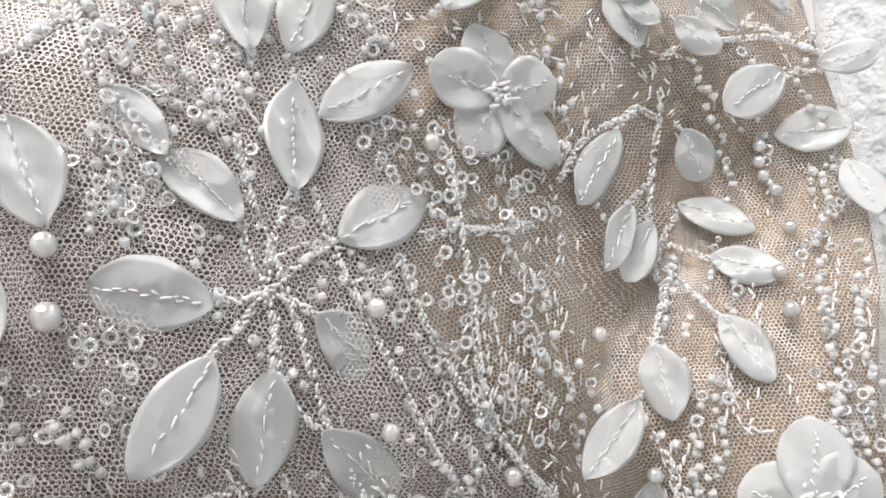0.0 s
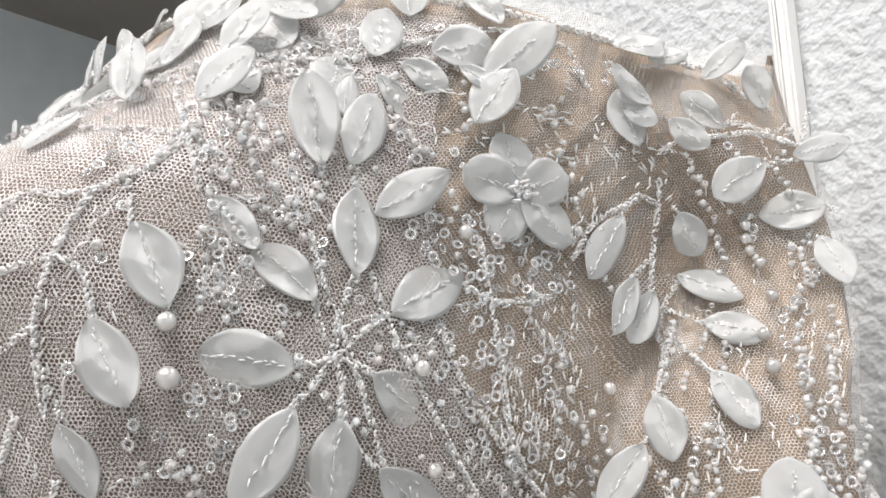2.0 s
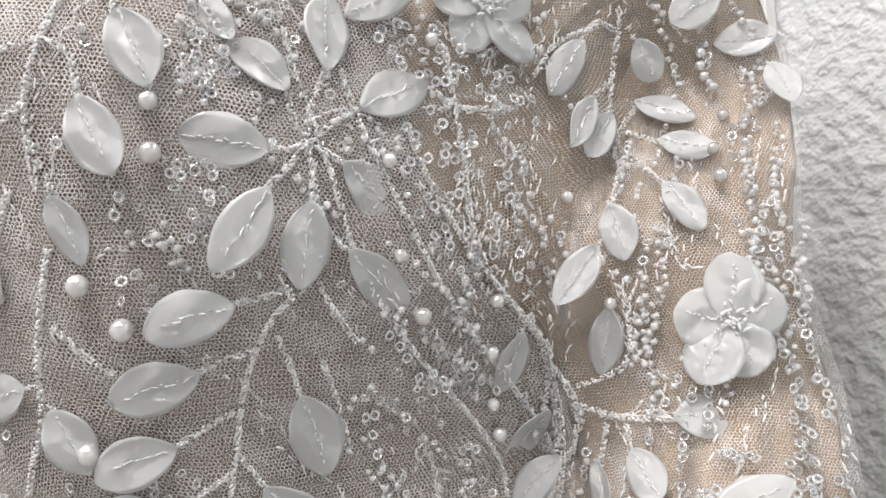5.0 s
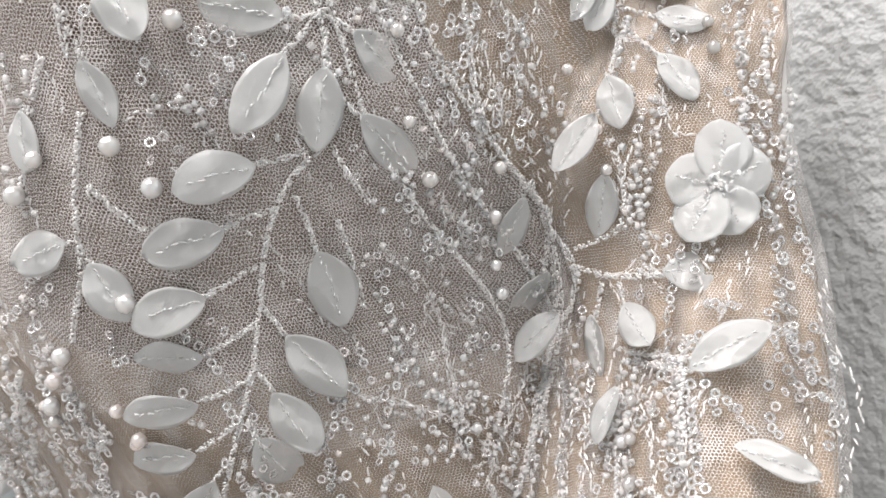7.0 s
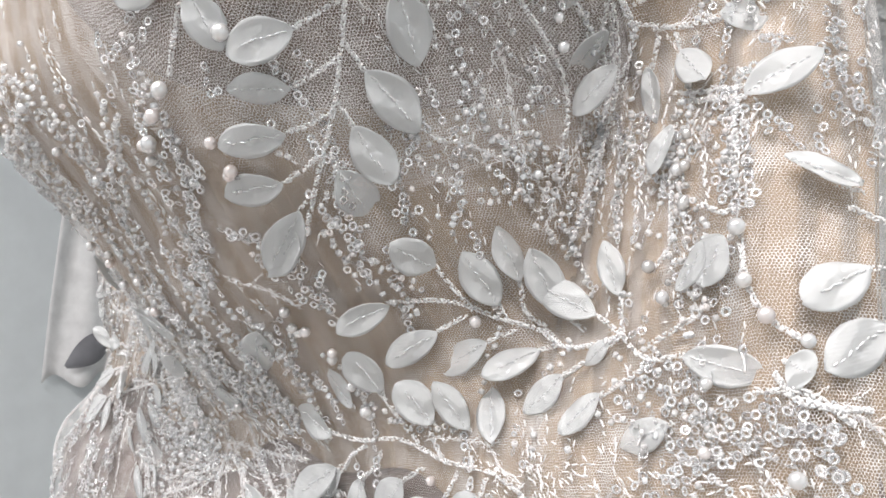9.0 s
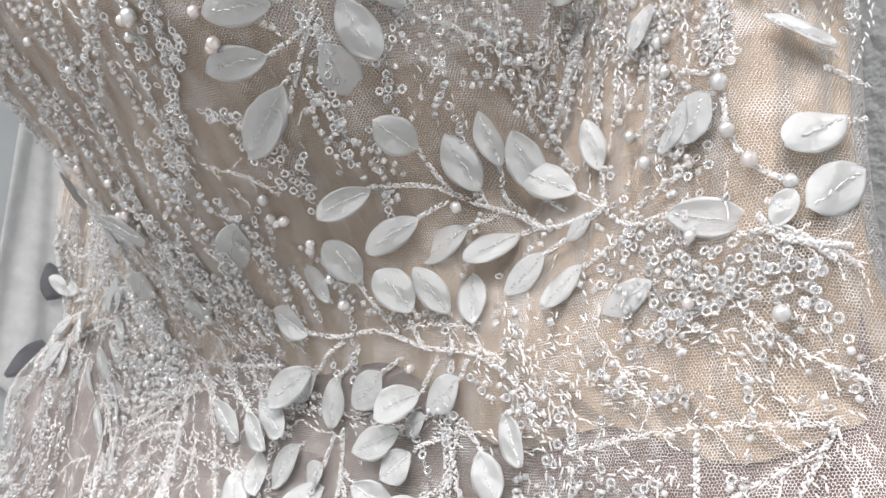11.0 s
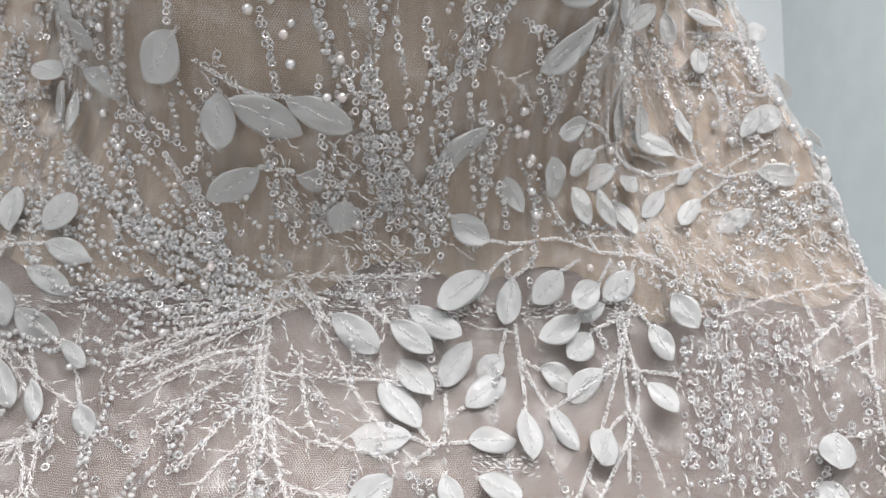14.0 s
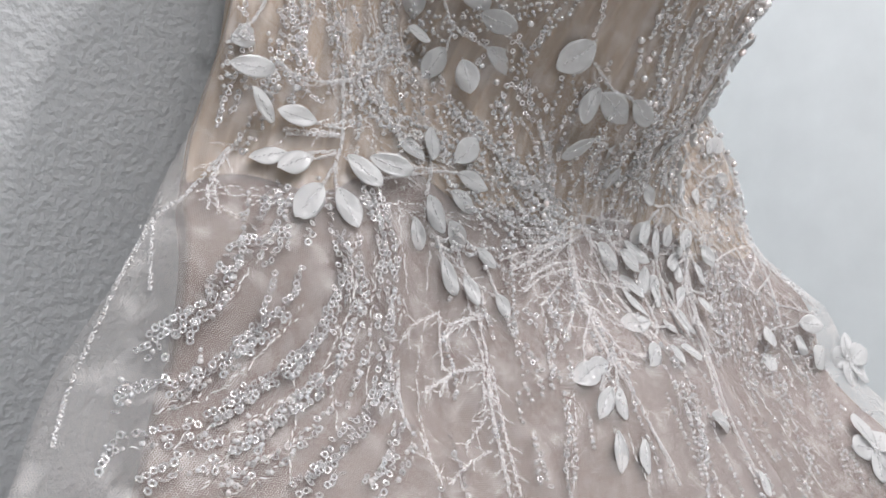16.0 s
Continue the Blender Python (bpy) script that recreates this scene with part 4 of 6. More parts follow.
spray([[(114, 1314.5), (112.8, 1303.9), (110.4, 1293.2), (103.9, 1283.2), (97.3, 1270.9), (91.1, 1255.9), (84.1, 1236.2), (77.1, 1221), (71.2, 1210.8)], [(107.6, 1289.9), (104.9, 1287.7), (102.1, 1286.3)], [(101.2, 1277.7), (98, 1275.7), (94.3, 1273.1)], [(93.9, 1264.8), (90.4, 1261.6), (86.7, 1258.4)], [(89.5, 1252), (85.6, 1248.1), (81.7, 1244.9)]],
      [(120.5, 1283.8, 113.2, 1267.3, 7.9), (102.1, 1286.3, 92.1, 1281.1, 10.8), (94.3, 1273.1, 83.1, 1267.6, 11.1), (86.7, 1258.4, 75.6, 1252.8, 10.7), (81.7, 1244.9, 71.8, 1244.4, 8.5), (77.5, 1234.3, 64.9, 1232.9, 9.6), (72.5, 1222.5, 57.2, 1219.4, 9.5), (100.7, 1268.8, 97.1, 1252, 11.4), (91.5, 1249.4, 93.5, 1235.6, 11)])
spray([[(85.3, 1239.5), (81.3, 1236.2), (77.5, 1234.3)], [(80.3, 1228.7), (76.6, 1225.3), (72.5, 1222.5)], [(109.9, 1290.9), (109.3, 1285.2), (108.7, 1279.3)], [(103.3, 1280.3), (102.2, 1274.9), (100.7, 1268.8)], [(91.3, 1255.9), (91.4, 1252.7), (91.5, 1249.4)], [(86.5, 1241.5), (86.8, 1236)], [(82, 1229.3), (81.7, 1225.1)], [(87.8, 1315.4), (87.9, 1310), (88.3, 1305.6)]],
      [(86.8, 1236, 88.4, 1222.6, 10.5), (81.7, 1225.1, 84.1, 1213.5, 10.7), (72.4, 1270.1, 56.1, 1265.8, 9.8), (73.9, 1265.8, 75.6, 1254, 9.5), (72.8, 1297.4, 69.2, 1285.3, 9.6), (115.7, 1266.1, 109.7, 1251.4, 9.4), (119.9, 1254.8, 109, 1243.1, 8.6), (129.7, 1253.2, 130.9, 1237.5, 7.4), (139.8, 1255.1, 151.5, 1244.7, 8.7)])
spray([[(84.6, 1295.8), (79.5, 1284.6), (74.5, 1273.1), (71.1, 1263.4), (61.3, 1248.3)], [(67.4, 1285.5), (64.4, 1280.9)], [(81.3, 1307.2), (74.2, 1296.6)], [(122.4, 1287.5), (119.6, 1276.8), (115.7, 1266.1)], [(120.9, 1276.8), (124.3, 1266.5), (120.8, 1254.8)], [(124.3, 1266.5), (137.1, 1263), (150, 1262.4)], [(131.9, 1261.8), (129.7, 1253.2)], [(137, 1261.6), (139.8, 1255.1)]],
      [(141.4, 1235.4, 139.6, 1218.6, 7)])
spray([[(137.9, 1296.6), (140.5, 1289.4), (138.5, 1275.7), (125.5, 1270.8)], [(80.3, 1281.7), (82.9, 1275.8), (85, 1272.3)], [(104.8, 1275.3), (99.9, 1256)], [(160.2, 1242.5), (143.3, 1243.9)]],
      [])
spray([[(140.9, 1242), (152.4, 1241.1), (162.7, 1240.3)], [(160.3, 1247.6), (162.2, 1236.6), (165.1, 1226.4)], [(160.2, 1242.5), (164.6, 1224.8)]],
      [(150, 1262.4, 167.8, 1263.4, 9.9), (162.8, 1239.7, 181.3, 1248, 9.5)])
spray([[(113.8, 1318.1), (114.6, 1325.5), (115.9, 1334.1)], [(113.8, 1318.1), (116.2, 1323.8), (117.9, 1327.4)], [(113.8, 1318.1), (113.3, 1323.9), (113.2, 1328.7)], [(115.7, 1356.9), (115.7, 1351)], [(122.7, 1335), (124.4, 1331.8), (127.8, 1334.1)], [(138.1, 1366.2), (135.2, 1349.5), (134.1, 1331.5), (138.3, 1320.7)], [(134.1, 1331.5), (135.1, 1337.7), (136.3, 1342.5)], [(134.4, 1334.4), (143.1, 1330.2)]],
      [(115.9, 1334.1, 115.8, 1351.5, 10.2), (117.2, 1346.9, 122.1, 1357.5, 9), (113.2, 1328.7, 109.2, 1338.4, 8.4), (117.9, 1327.4, 122.6, 1336.7, 10.5), (99.6, 1341, 102.2, 1326, 10.6), (95.3, 1323.7, 97.5, 1309.6, 10.5), (109.4, 1337.4, 104.8, 1348.3, 6.2), (133.6, 1355, 130.2, 1339.5, 8.8), (138.9, 1358.9, 141, 1349.2, 8.8)])
spray([[(136.4, 1328.4), (146.4, 1318.1)], [(136.7, 1360.5), (135.5, 1360.8), (133.6, 1355)], [(135.1, 1348.1), (133, 1340.6)], [(135.5, 1360.1), (131.8, 1352.8), (129.7, 1343.6)], [(84.2, 1362.2), (92.1, 1361.6), (99.6, 1360.4)], [(83.8, 1342.8), (86.6, 1346.4), (94.6, 1347.5), (99.9, 1359.7), (88.2, 1376)], [(94.6, 1347.5), (91.7, 1334.7), (88.2, 1320.5), (85.9, 1306.5)]],
      [(136.3, 1342.5, 149.3, 1336.7, 8.6), (143.1, 1330.2, 155.4, 1326.3, 8.3), (146.4, 1318.1, 155.5, 1306.3, 9.3), (133, 1340.6, 129.9, 1324.2, 8), (134.1, 1338.2, 131.3, 1323.2, 7.5), (113.2, 1355.2, 108.8, 1373.8, 9.8), (115.3, 1356.5, 115.2, 1372.3, 9), (79.3, 1366.1, 80.6, 1353.7, 7), (113.5, 1367.8, 112.2, 1378, 4.6)])
spray([[(84.8, 1331.8), (91.7, 1334.7)], [(81.9, 1317.8), (88.5, 1322.4)], [(91.7, 1334.7), (94.9, 1331.8), (95.4, 1324.2)], [(96.9, 1352.7), (99.2, 1340.9)], [(111.4, 1383), (118.1, 1390.9), (123.6, 1396.7), (130, 1395.4), (133.8, 1384.3)], [(94.1, 1384.6), (104.9, 1381.6), (111.4, 1383)], [(88.2, 1376), (94.1, 1379.1)], [(104.2, 1348.9), (102.6, 1354.5), (100.4, 1359.8)]],
      [(114.7, 1378.5, 120.1, 1369.9, 6.4), (116.6, 1382.5, 121.8, 1378.3, 7.2), (124.7, 1380.1, 127.9, 1395.8, 10.9), (122.1, 1383.6, 126.2, 1378.7, 4.9), (82.6, 1394.9, 93.9, 1396.5, 7.1), (94.6, 1397.3, 105.3, 1389.5, 7.5), (91.2, 1388.2, 101.8, 1385.6, 5.5), (142.2, 1379.8, 147.1, 1373.4, 7), (137.1, 1396, 142.5, 1400.6, 6)])
spray([],
      [(136.3, 1381.3, 139.7, 1378.2, 6.9)])
spray([[(147.4, 1375.9), (155, 1377.7), (161.7, 1374.7)], [(149.3, 1365.2), (156.2, 1369.7), (163.8, 1371.8)], [(161.7, 1374.7), (162.8, 1385.1)], [(164.7, 1358.9), (166.6, 1358)]],
      [(164.7, 1358.9, 153.4, 1357.8, 9.8), (163.5, 1350.6, 168.8, 1338.1, 8.9), (155.3, 1370.4, 145.2, 1362, 10.4)])
# feathery embroidered branches
feather_spray([[(-22.3, 1132.3), (-29.3, 1120.2), (-31.6, 1104.5), (-27.3, 1084.7), (-22.6, 1068.3), (-18.8, 1056.7)], [(-22.3, 1131.5), (-3, 1132), (12.8, 1132.7), (27.3, 1134.3)], [(-29.3, 1120.2), (-45, 1115), (-64.3, 1109.7), (-80.5, 1104.3)], [(-30.6, 1104.5), (-53.8, 1099.2), (-70, 1090.3)]])
feather_spray([[(-30.5, 1099.4), (-10.4, 1098), (13.7, 1096.7)], [(-27.3, 1084.7), (-36.2, 1076.6), (-44.2, 1068.7), (-49.5, 1059.6)], [(-27.8, 1086.2), (-15.5, 1078.8), (-6, 1076.1)], [(-22.6, 1068.3), (-30.5, 1063.6), (-35.8, 1059.1)]])
feather_spray([[(-22.1, 1066.8), (-11.4, 1063.2), (-1.5, 1062.9)], [(-23.2, 1128.9), (-13.3, 1118.4), (-8.6, 1116.7)], [(-3, 1132), (4.3, 1121.8), (11.6, 1115.8)], [(11, 1131.9), (16.3, 1121.8)]])
feather_spray([[(-30.3, 1108), (-49, 1104.4), (-63.6, 1097.3)], [(-28.6, 1123.7), (-19.4, 1125.4), (-10.1, 1123.6)], [(-3, 1132), (-5, 1141.9)], [(7.6, 1132.7), (15, 1141.6)]])
feather_spray([[(-103.1, 1078.2), (-99.6, 1063.7), (-105.1, 1041.6)], [(-95.9, 1078.1), (-110.2, 1076.1), (-118.5, 1068.2)], [(-100.1, 1057.7), (-114, 1056.1), (-125.1, 1047.3)], [(-93.7, 1088.8), (-93, 1076)]])
feather_spray([[(-33.1, 1123.6), (-49.5, 1112.8), (-68, 1102.7)], [(-35.7, 1098.8), (-28.7, 1084.6), (-31.6, 1062)], [(-43.9, 1096.3), (-61.7, 1084.5)], [(-31.6, 1062), (-12.5, 1059.1)]])
feather_spray([[(-99.1, 1044.2), (-103.3, 1050)], [(-205, 1132.2), (-210.8, 1123.6), (-215.2, 1111.8)], [(-95.4, 1079.7), (-106.7, 1077.1), (-114.7, 1070)], [(-99.9, 1058.7), (-111, 1056.5), (-131.3, 1050.5)]])
feather_spray([[(-99.3, 1056.5), (-102.8, 1039), (-106.5, 1014.6)], [(-105.1, 1039), (-119.4, 1027.1)], [(-23.1, 1120.5), (-55.7, 1106.7), (-75.1, 1100.2)], [(-18.5, 1104), (-13.1, 1082.1), (12.4, 1071.6)]])
feather_spray([[(-32.5, 1103), (-31.2, 1081.5), (-22.8, 1071.1)], [(-32.9, 1092.1), (-53.5, 1070.8)]])
# strips of sequins, beads and bugles: line, width in mm, kind
strip([(125.7, 1349.4), (126, 1335.8), (124.6, 1318.3)], 7.4, 's')
strip([(119.5, 1323), (120.2, 1312), (118.2, 1298.5), (117, 1288.6)], 3.5, 'm')
strip([(122.6, 1310.6), (121.1, 1300.2)], 3, 's')
strip([(120.2, 1348.2), (121.9, 1339.4), (123.4, 1334.3)], 3.4, 's')
strip([(103.7, 1358.8), (109.7, 1347.6), (113.2, 1341.9)], 12.8, 'm')
strip([(117, 1365.7), (120.3, 1362.1), (121.4, 1355.2)], 4.9, 'm')
strip([(104.8, 1332.2), (108.1, 1329.8)], 5.5, 's')
strip([(104.6, 1312.6), (106.2, 1306.9)], 6.5, 's')
strip([(95, 1303.1), (98.7, 1304.2)], 3.3, 's')
strip([(93.8, 1291.2), (95, 1288.3)], 4.5, 's')
strip([(98.4, 1298.3), (101, 1294.4)], 4.4, 'b')
strip([(112.8, 1284.9), (109.9, 1275.9)], 3.6, 's')
strip([(110.7, 1272.3), (113, 1270.9)], 6.3, 's')
strip([(159.2, 1349.5), (161, 1337.1), (165.8, 1315.2), (170.2, 1297.1), (174.4, 1287.4)], 8.3, 'b')
strip([(127.2, 1307.6), (128.7, 1300.6), (126.1, 1290.6)], 5.1, 'm')
strip([(140.2, 1294.1), (141.7, 1280.7)], 5.2, 't')
strip([(125.7, 1318.8), (124.6, 1304.5), (119.3, 1287.7), (112, 1269.8)], 7.5, 't')
strip([(129.7, 1343.6), (132.3, 1360.5)], 3.3, 't')
strip([(122.3, 1368.8), (123.1, 1358.8)], 5, 'm')
strip([(122.7, 1303.9), (119, 1287.7), (111.5, 1268.5)], 5, 'm')
strip([(128.8, 1327.9), (127.1, 1312.3), (122.5, 1293.8)], 6.3, 't')
strip([(145.5, 1305.3), (147.2, 1292.7), (143.3, 1275.9)], 5.2, 'b')
strip([(150.3, 1315.8), (149.4, 1300.1)], 4, 't')
strip([(163.5, 1304.8), (164.7, 1294.8)], 5.3, 'm')
strip([(93.8, 1351.4), (95.7, 1356)], 3.6, 's')
strip([(116.4, 1322.8), (119.8, 1325.3)], 6.8, 't')
strip([(117.2, 1336.8), (116.6, 1323.9)], 4.6, 'm')
strip([(106.9, 1333.8), (107.8, 1324.5)], 4.4, 'm')
strip([(96, 1341.7), (98.5, 1336.4)], 4.5, 'm')
strip([(135, 1376.5), (137.5, 1367.1), (135.8, 1360.9)], 8.5, 't')
strip([(131, 1374.6), (132.5, 1365.4)], 5.4, 't')
strip([(117.3, 1287.5), (114.2, 1273.3)], 7.5, 'm')
strip([(98.9, 1365.9), (105.8, 1356.1), (110.2, 1350), (113.6, 1346.3)], 9.8, 'm')
strip([(92.6, 1378.5), (100.9, 1376.3), (105.5, 1379.5)], 5.9, 'm')
strip([(100.8, 1367.4), (102.8, 1368.9)], 4.5, 's')
strip([(128.1, 1378.2), (129.5, 1373.5)], 7.5, 'm')
strip([(128.7, 1391), (130.3, 1382.1)], 3.9, 's')
strip([(108.8, 1336.8), (107.4, 1328.7)], 5.2, 's')
strip([(120.1, 1367.2), (122.4, 1358.2)], 5.8, 'm')
strip([(133.6, 1382.5), (131.9, 1362.4), (129.7, 1347.1)], 3.9, 't')
strip([(125.5, 1347.8), (126, 1336.3), (124.6, 1317.9)], 7.1, 's')
strip([(123.2, 1340), (123.2, 1331)], 4.6, 'm')
strip([(127.9, 1346.4), (126.7, 1325)], 3.6, 't')
strip([(122.2, 1330.8), (127.4, 1332.1)], 2.9, 't')
strip([(93.7, 1352.6), (93, 1361.6)], 4.4, 's')
strip([(99.6, 1349.5), (101.6, 1347.5)], 4.3, 's')
strip([(117.9, 1283.7), (112.1, 1268.9)], 4.2, 's')
strip([(127.9, 1309.5), (124.8, 1295.5)], 5.8, 'm')
strip([(129.8, 1313.3), (128.5, 1301.5)], 4.4, 's')
strip([(113.2, 1285.9), (109.7, 1276), (109.4, 1269.8)], 4.7, 's')
strip([(104.7, 1269.2), (104.6, 1264.1)], 5.4, 'm')
strip([(98.3, 1250.6), (94.9, 1238.3), (91, 1225.9), (87.6, 1211.7)], 5, 's')
strip([(102.4, 1257.4), (100.1, 1240.7), (102.6, 1230.2)], 5, 'b')
strip([(108.2, 1257.7), (106.9, 1246)], 2.6, 's')
strip([(98.1, 1271), (95.8, 1264.8)], 2.6, 's')
strip([(85, 1253.3), (85.6, 1250.8)], 4, 's')
strip([(69.8, 1249.6), (69.2, 1244.4)], 5.6, 's')
strip([(53.8, 1234.7), (47.1, 1221.4), (40.5, 1210.2)], 4.4, 's')
strip([(92.6, 1290.1), (94.5, 1287.9)], 5.1, 's')
strip([(91.7, 1293.3), (98.4, 1298), (100.3, 1292.7)], 4.4, 'm')
strip([(40.8, 1253.8), (62.1, 1261.2)], 7.4, 's')
strip([(176.8, 1270.1), (186.6, 1247.9), (195.1, 1231.9)], 6.8, 's')
strip([(171.7, 1307.5), (179, 1272.6)], 7.2, 'b')
strip([(168.7, 1237.1), (174.4, 1231.8)], 5, 's')
strip([(168, 1224.5), (167.4, 1217.7)], 5, 's')
strip([(118.2, 1241.3), (128.2, 1210.3)], 3.3, 'm')
strip([(111.5, 1241.1), (119.6, 1209)], 3.4, 't')
strip([(159.8, 1231.7), (162.7, 1217)], 3.4, 'm')
strip([(152, 1234.7), (156.8, 1216)], 3.5, 't')
strip([(107.2, 1232.4), (105.5, 1209)], 10.8, 'm')
strip([(140.9, 1242), (148.3, 1226.9)], 5.6, 't')
strip([(75, 1307.9), (71.9, 1299.2)], 8.2, 'b')
strip([(64.8, 1276), (61.9, 1286)], 5.6, 'b')
strip([(35.1, 1242.7), (9.8, 1219.8)], 8.4, 'b')
strip([(54.1, 1248.3), (43.5, 1234.4)], 4.5, 'b')
strip([(102.6, 1292.9), (105.3, 1292.2)], 5, 'm')
strip([(108.8, 1265.9), (104.5, 1247.6), (103.8, 1227.1)], 7.3, 't')
strip([(103, 1253.3), (100.9, 1233.4), (102.3, 1218.6)], 7.3, 't')
strip([(165.5, 1255.2), (177.8, 1253.6)], 5.2, 's')
strip([(128.6, 1290.2), (122, 1273.9)], 5.9, 't')
strip([(125.7, 1326), (124.1, 1313.4)], 7, 's')
strip([(144, 1289.2), (139.5, 1272.8)], 4.3, 'b')
strip([(146.7, 1272.3), (145.2, 1264)], 5.7, 'm')
strip([(105.4, 1244.6), (106.2, 1229.6)], 6, 'b')
strip([(129.2, 1230.5), (135.9, 1212.8)], 4.3, 't')
strip([(101.6, 1263.9), (98.9, 1239.4)], 4.2, 'b')
strip([(187.7, 1259.2), (197.8, 1238), (201.5, 1223.4)], 3.5, 't')
strip([(162.3, 1308.1), (165.9, 1301.9)], 5.9, 'm')
strip([(94.1, 1236.5), (85.9, 1206.9)], 6.2, 's')
strip([(80.2, 1211.3), (74.1, 1192.9)], 6.3, 'm')
strip([(79.1, 1218.6), (74.2, 1197.6)], 6.2, 'm')
strip([(63.9, 1200.8), (62.5, 1187.9)], 5.7, 's')
strip([(48.5, 1208.8), (57.9, 1207)], 2.6, 's')
strip([(54.3, 1227.7), (36.3, 1204.3)], 4.3, 's')
strip([(50.7, 1235), (38, 1224.5)], 4.9, 's')
strip([(41.5, 1249.7), (25.7, 1228.5), (21.2, 1199.6), (2.6, 1149.1)], 5.4, 'b')
strip([(17.9, 1250.2), (4.8, 1223.9), (-2.3, 1185.1), (-11.1, 1147.5)], 11.6, 'm')
strip([(-10.2, 1247.9), (-149, 1174.8), (-30.2, 1131.7)], 16.8, 'b')
strip([(-15.3, 1260), (-26.8, 1224.4), (-26.2, 1209.8)], 12.3, 'm')
strip([(108.2, 1255.7), (106.2, 1240.9)], 2.6, 's')
strip([(101.2, 1242.2), (104.7, 1225), (105.5, 1212.4)], 8.1, 'm')
strip([(110.8, 1251.5), (114.7, 1212.2)], 5.8, 'm')
strip([(119.1, 1239.6), (127.4, 1208.2)], 2.6, 't')
strip([(159.8, 1222.8), (166.4, 1215.2)], 7, 's')
strip([(150.3, 1231.3), (161.6, 1222.5)], 7.3, 'm')
strip([(157.4, 1164.1), (183.1, 1164.9), (200.2, 1169.6)], 7.8, 's')
strip([(161.1, 1144.1), (183, 1150.6)], 8.1, 's')
strip([(40.7, 1179), (40.6, 1168.1), (48.7, 1157.6)], 5.3, 'b')
strip([(169.4, 1233.5), (178.9, 1226.4)], 8.3, 's')
strip([(96.1, 1232.5), (92.4, 1207)], 6.2, 'm')
strip([(103.3, 1235.5), (106.6, 1207.6), (121.8, 1196.1)], 6.5, 'b')
strip([(129.7, 1241.1), (136.1, 1207.8)], 4.7, 't')
strip([(182.6, 1237.2), (187.1, 1221.4)], 6.6, 's')
strip([(193.5, 1232.1), (198.3, 1215.2)], 6.3, 't')
strip([(148.3, 1184.8), (159, 1182.6)], 8.4, 'm')
strip([(131.3, 1152.7), (155.5, 1153.4), (183, 1160.1)], 12.5, 't')
strip([(112.8, 1147.4), (125.8, 1137.9), (135.2, 1131.3)], 13.6, 't')
strip([(142, 1140.8), (171.5, 1138.9)], 11.2, 'm')
strip([(97.9, 1219.5), (103.3, 1218.5)], 8, 'b')
strip([(90.7, 1236), (87.6, 1218.8)], 3.1, 'm')
strip([(74.8, 1236.4), (76.5, 1221.4), (76.3, 1211.3)], 4.6, 'm')
strip([(75.9, 1219.9), (76.3, 1211.3)], 4.6, 's')
strip([(84.7, 1225.8), (69.9, 1206.8)], 4.6, 't')
strip([(64.4, 1155.3), (95.8, 1151.5)], 5, 'b')
strip([(189.1, 1158.7), (199.4, 1156)], 10.1, 's')
strip([(-53.3, 1166.4), (-50.7, 1151.8), (-42.4, 1138)], 5.6, 's')
strip([(4.9, 1179.8), (2.9, 1161.9), (13.7, 1153.6), (21.8, 1141.6)], 6.6, 'm')
strip([(15.6, 1179.7), (12.6, 1161.9), (7.6, 1155)], 6.5, 's')
strip([(25.6, 1164.7), (25.8, 1147.7)], 6.5, 'm')
strip([(43.5, 1183.5), (40.8, 1165.2)], 4.2, 's')
strip([(47.4, 1181.4), (44.2, 1168.1)], 4.8, 'b')
strip([(-24.5, 1166.2), (-23, 1148.7)], 5.2, 't')
strip([(132.7, 1136.3), (133.1, 1115.5), (136.3, 1097.1), (132.2, 1076.7), (133.8, 1063.2)], 13.2, 's')
strip([(115.3, 1103), (126, 1085.1), (126, 1064)], 9.8, 's')
strip([(146.2, 1139.4), (146, 1118.5)], 8.6, 's')
strip([(-78.5, 1083.2), (-68.9, 1076.9)], 9.4, 's')
strip([(20.1, 1068.4), (22.5, 1059.3)], 7.6, 's')
strip([(34.9, 1120.1), (54.6, 1118.5)], 6.6, 'b')
strip([(62, 1073.6), (64.7, 1060.3)], 6.1, 'm')
strip([(146, 1154.7), (158.5, 1150.8)], 7.1, 's')
strip([(102.3, 1139.8), (111.5, 1134.8), (123.4, 1128.2)], 11.7, 'm')
strip([(120, 1112.4), (120.8, 1093.9)], 8.3, 't')
strip([(142.4, 1106.2), (141, 1071.7)], 9.8, 't')
strip([(-84.5, 1130.1), (-60, 1122.3), (-42, 1122.1)], 15.2, 'm')
strip([(-74.1, 1137.3), (-52.5, 1129.4), (-32.4, 1123.8)], 13.1, 'b')
strip([(-65.3, 1115.1), (-35.5, 1116.7)], 11.1, 'b')
strip([(-107.3, 1138.6), (-71, 1111.5)], 10.1, 'b')
strip([(-0.9, 1104.8), (14, 1095.1)], 10, 't')
strip([(-22.3, 1104.6), (0.1, 1098.1)], 10.2, 't')
strip([(-46.5, 1094.1), (-23, 1091.2)], 14.1, 't')
strip([(-63.1, 1083.7), (-41.6, 1090.8)], 10.9, 't')
strip([(-15, 1094.6), (-6.3, 1082.1)], 6.7, 's')
strip([(28.7, 1111.7), (31.7, 1118.4)], 6.6, 'm')
strip([(60.8, 1172.2), (61.5, 1154.2)], 6.6, 'b')
strip([(64.3, 1126.7), (70.7, 1121.9)], 6.6, 'm')
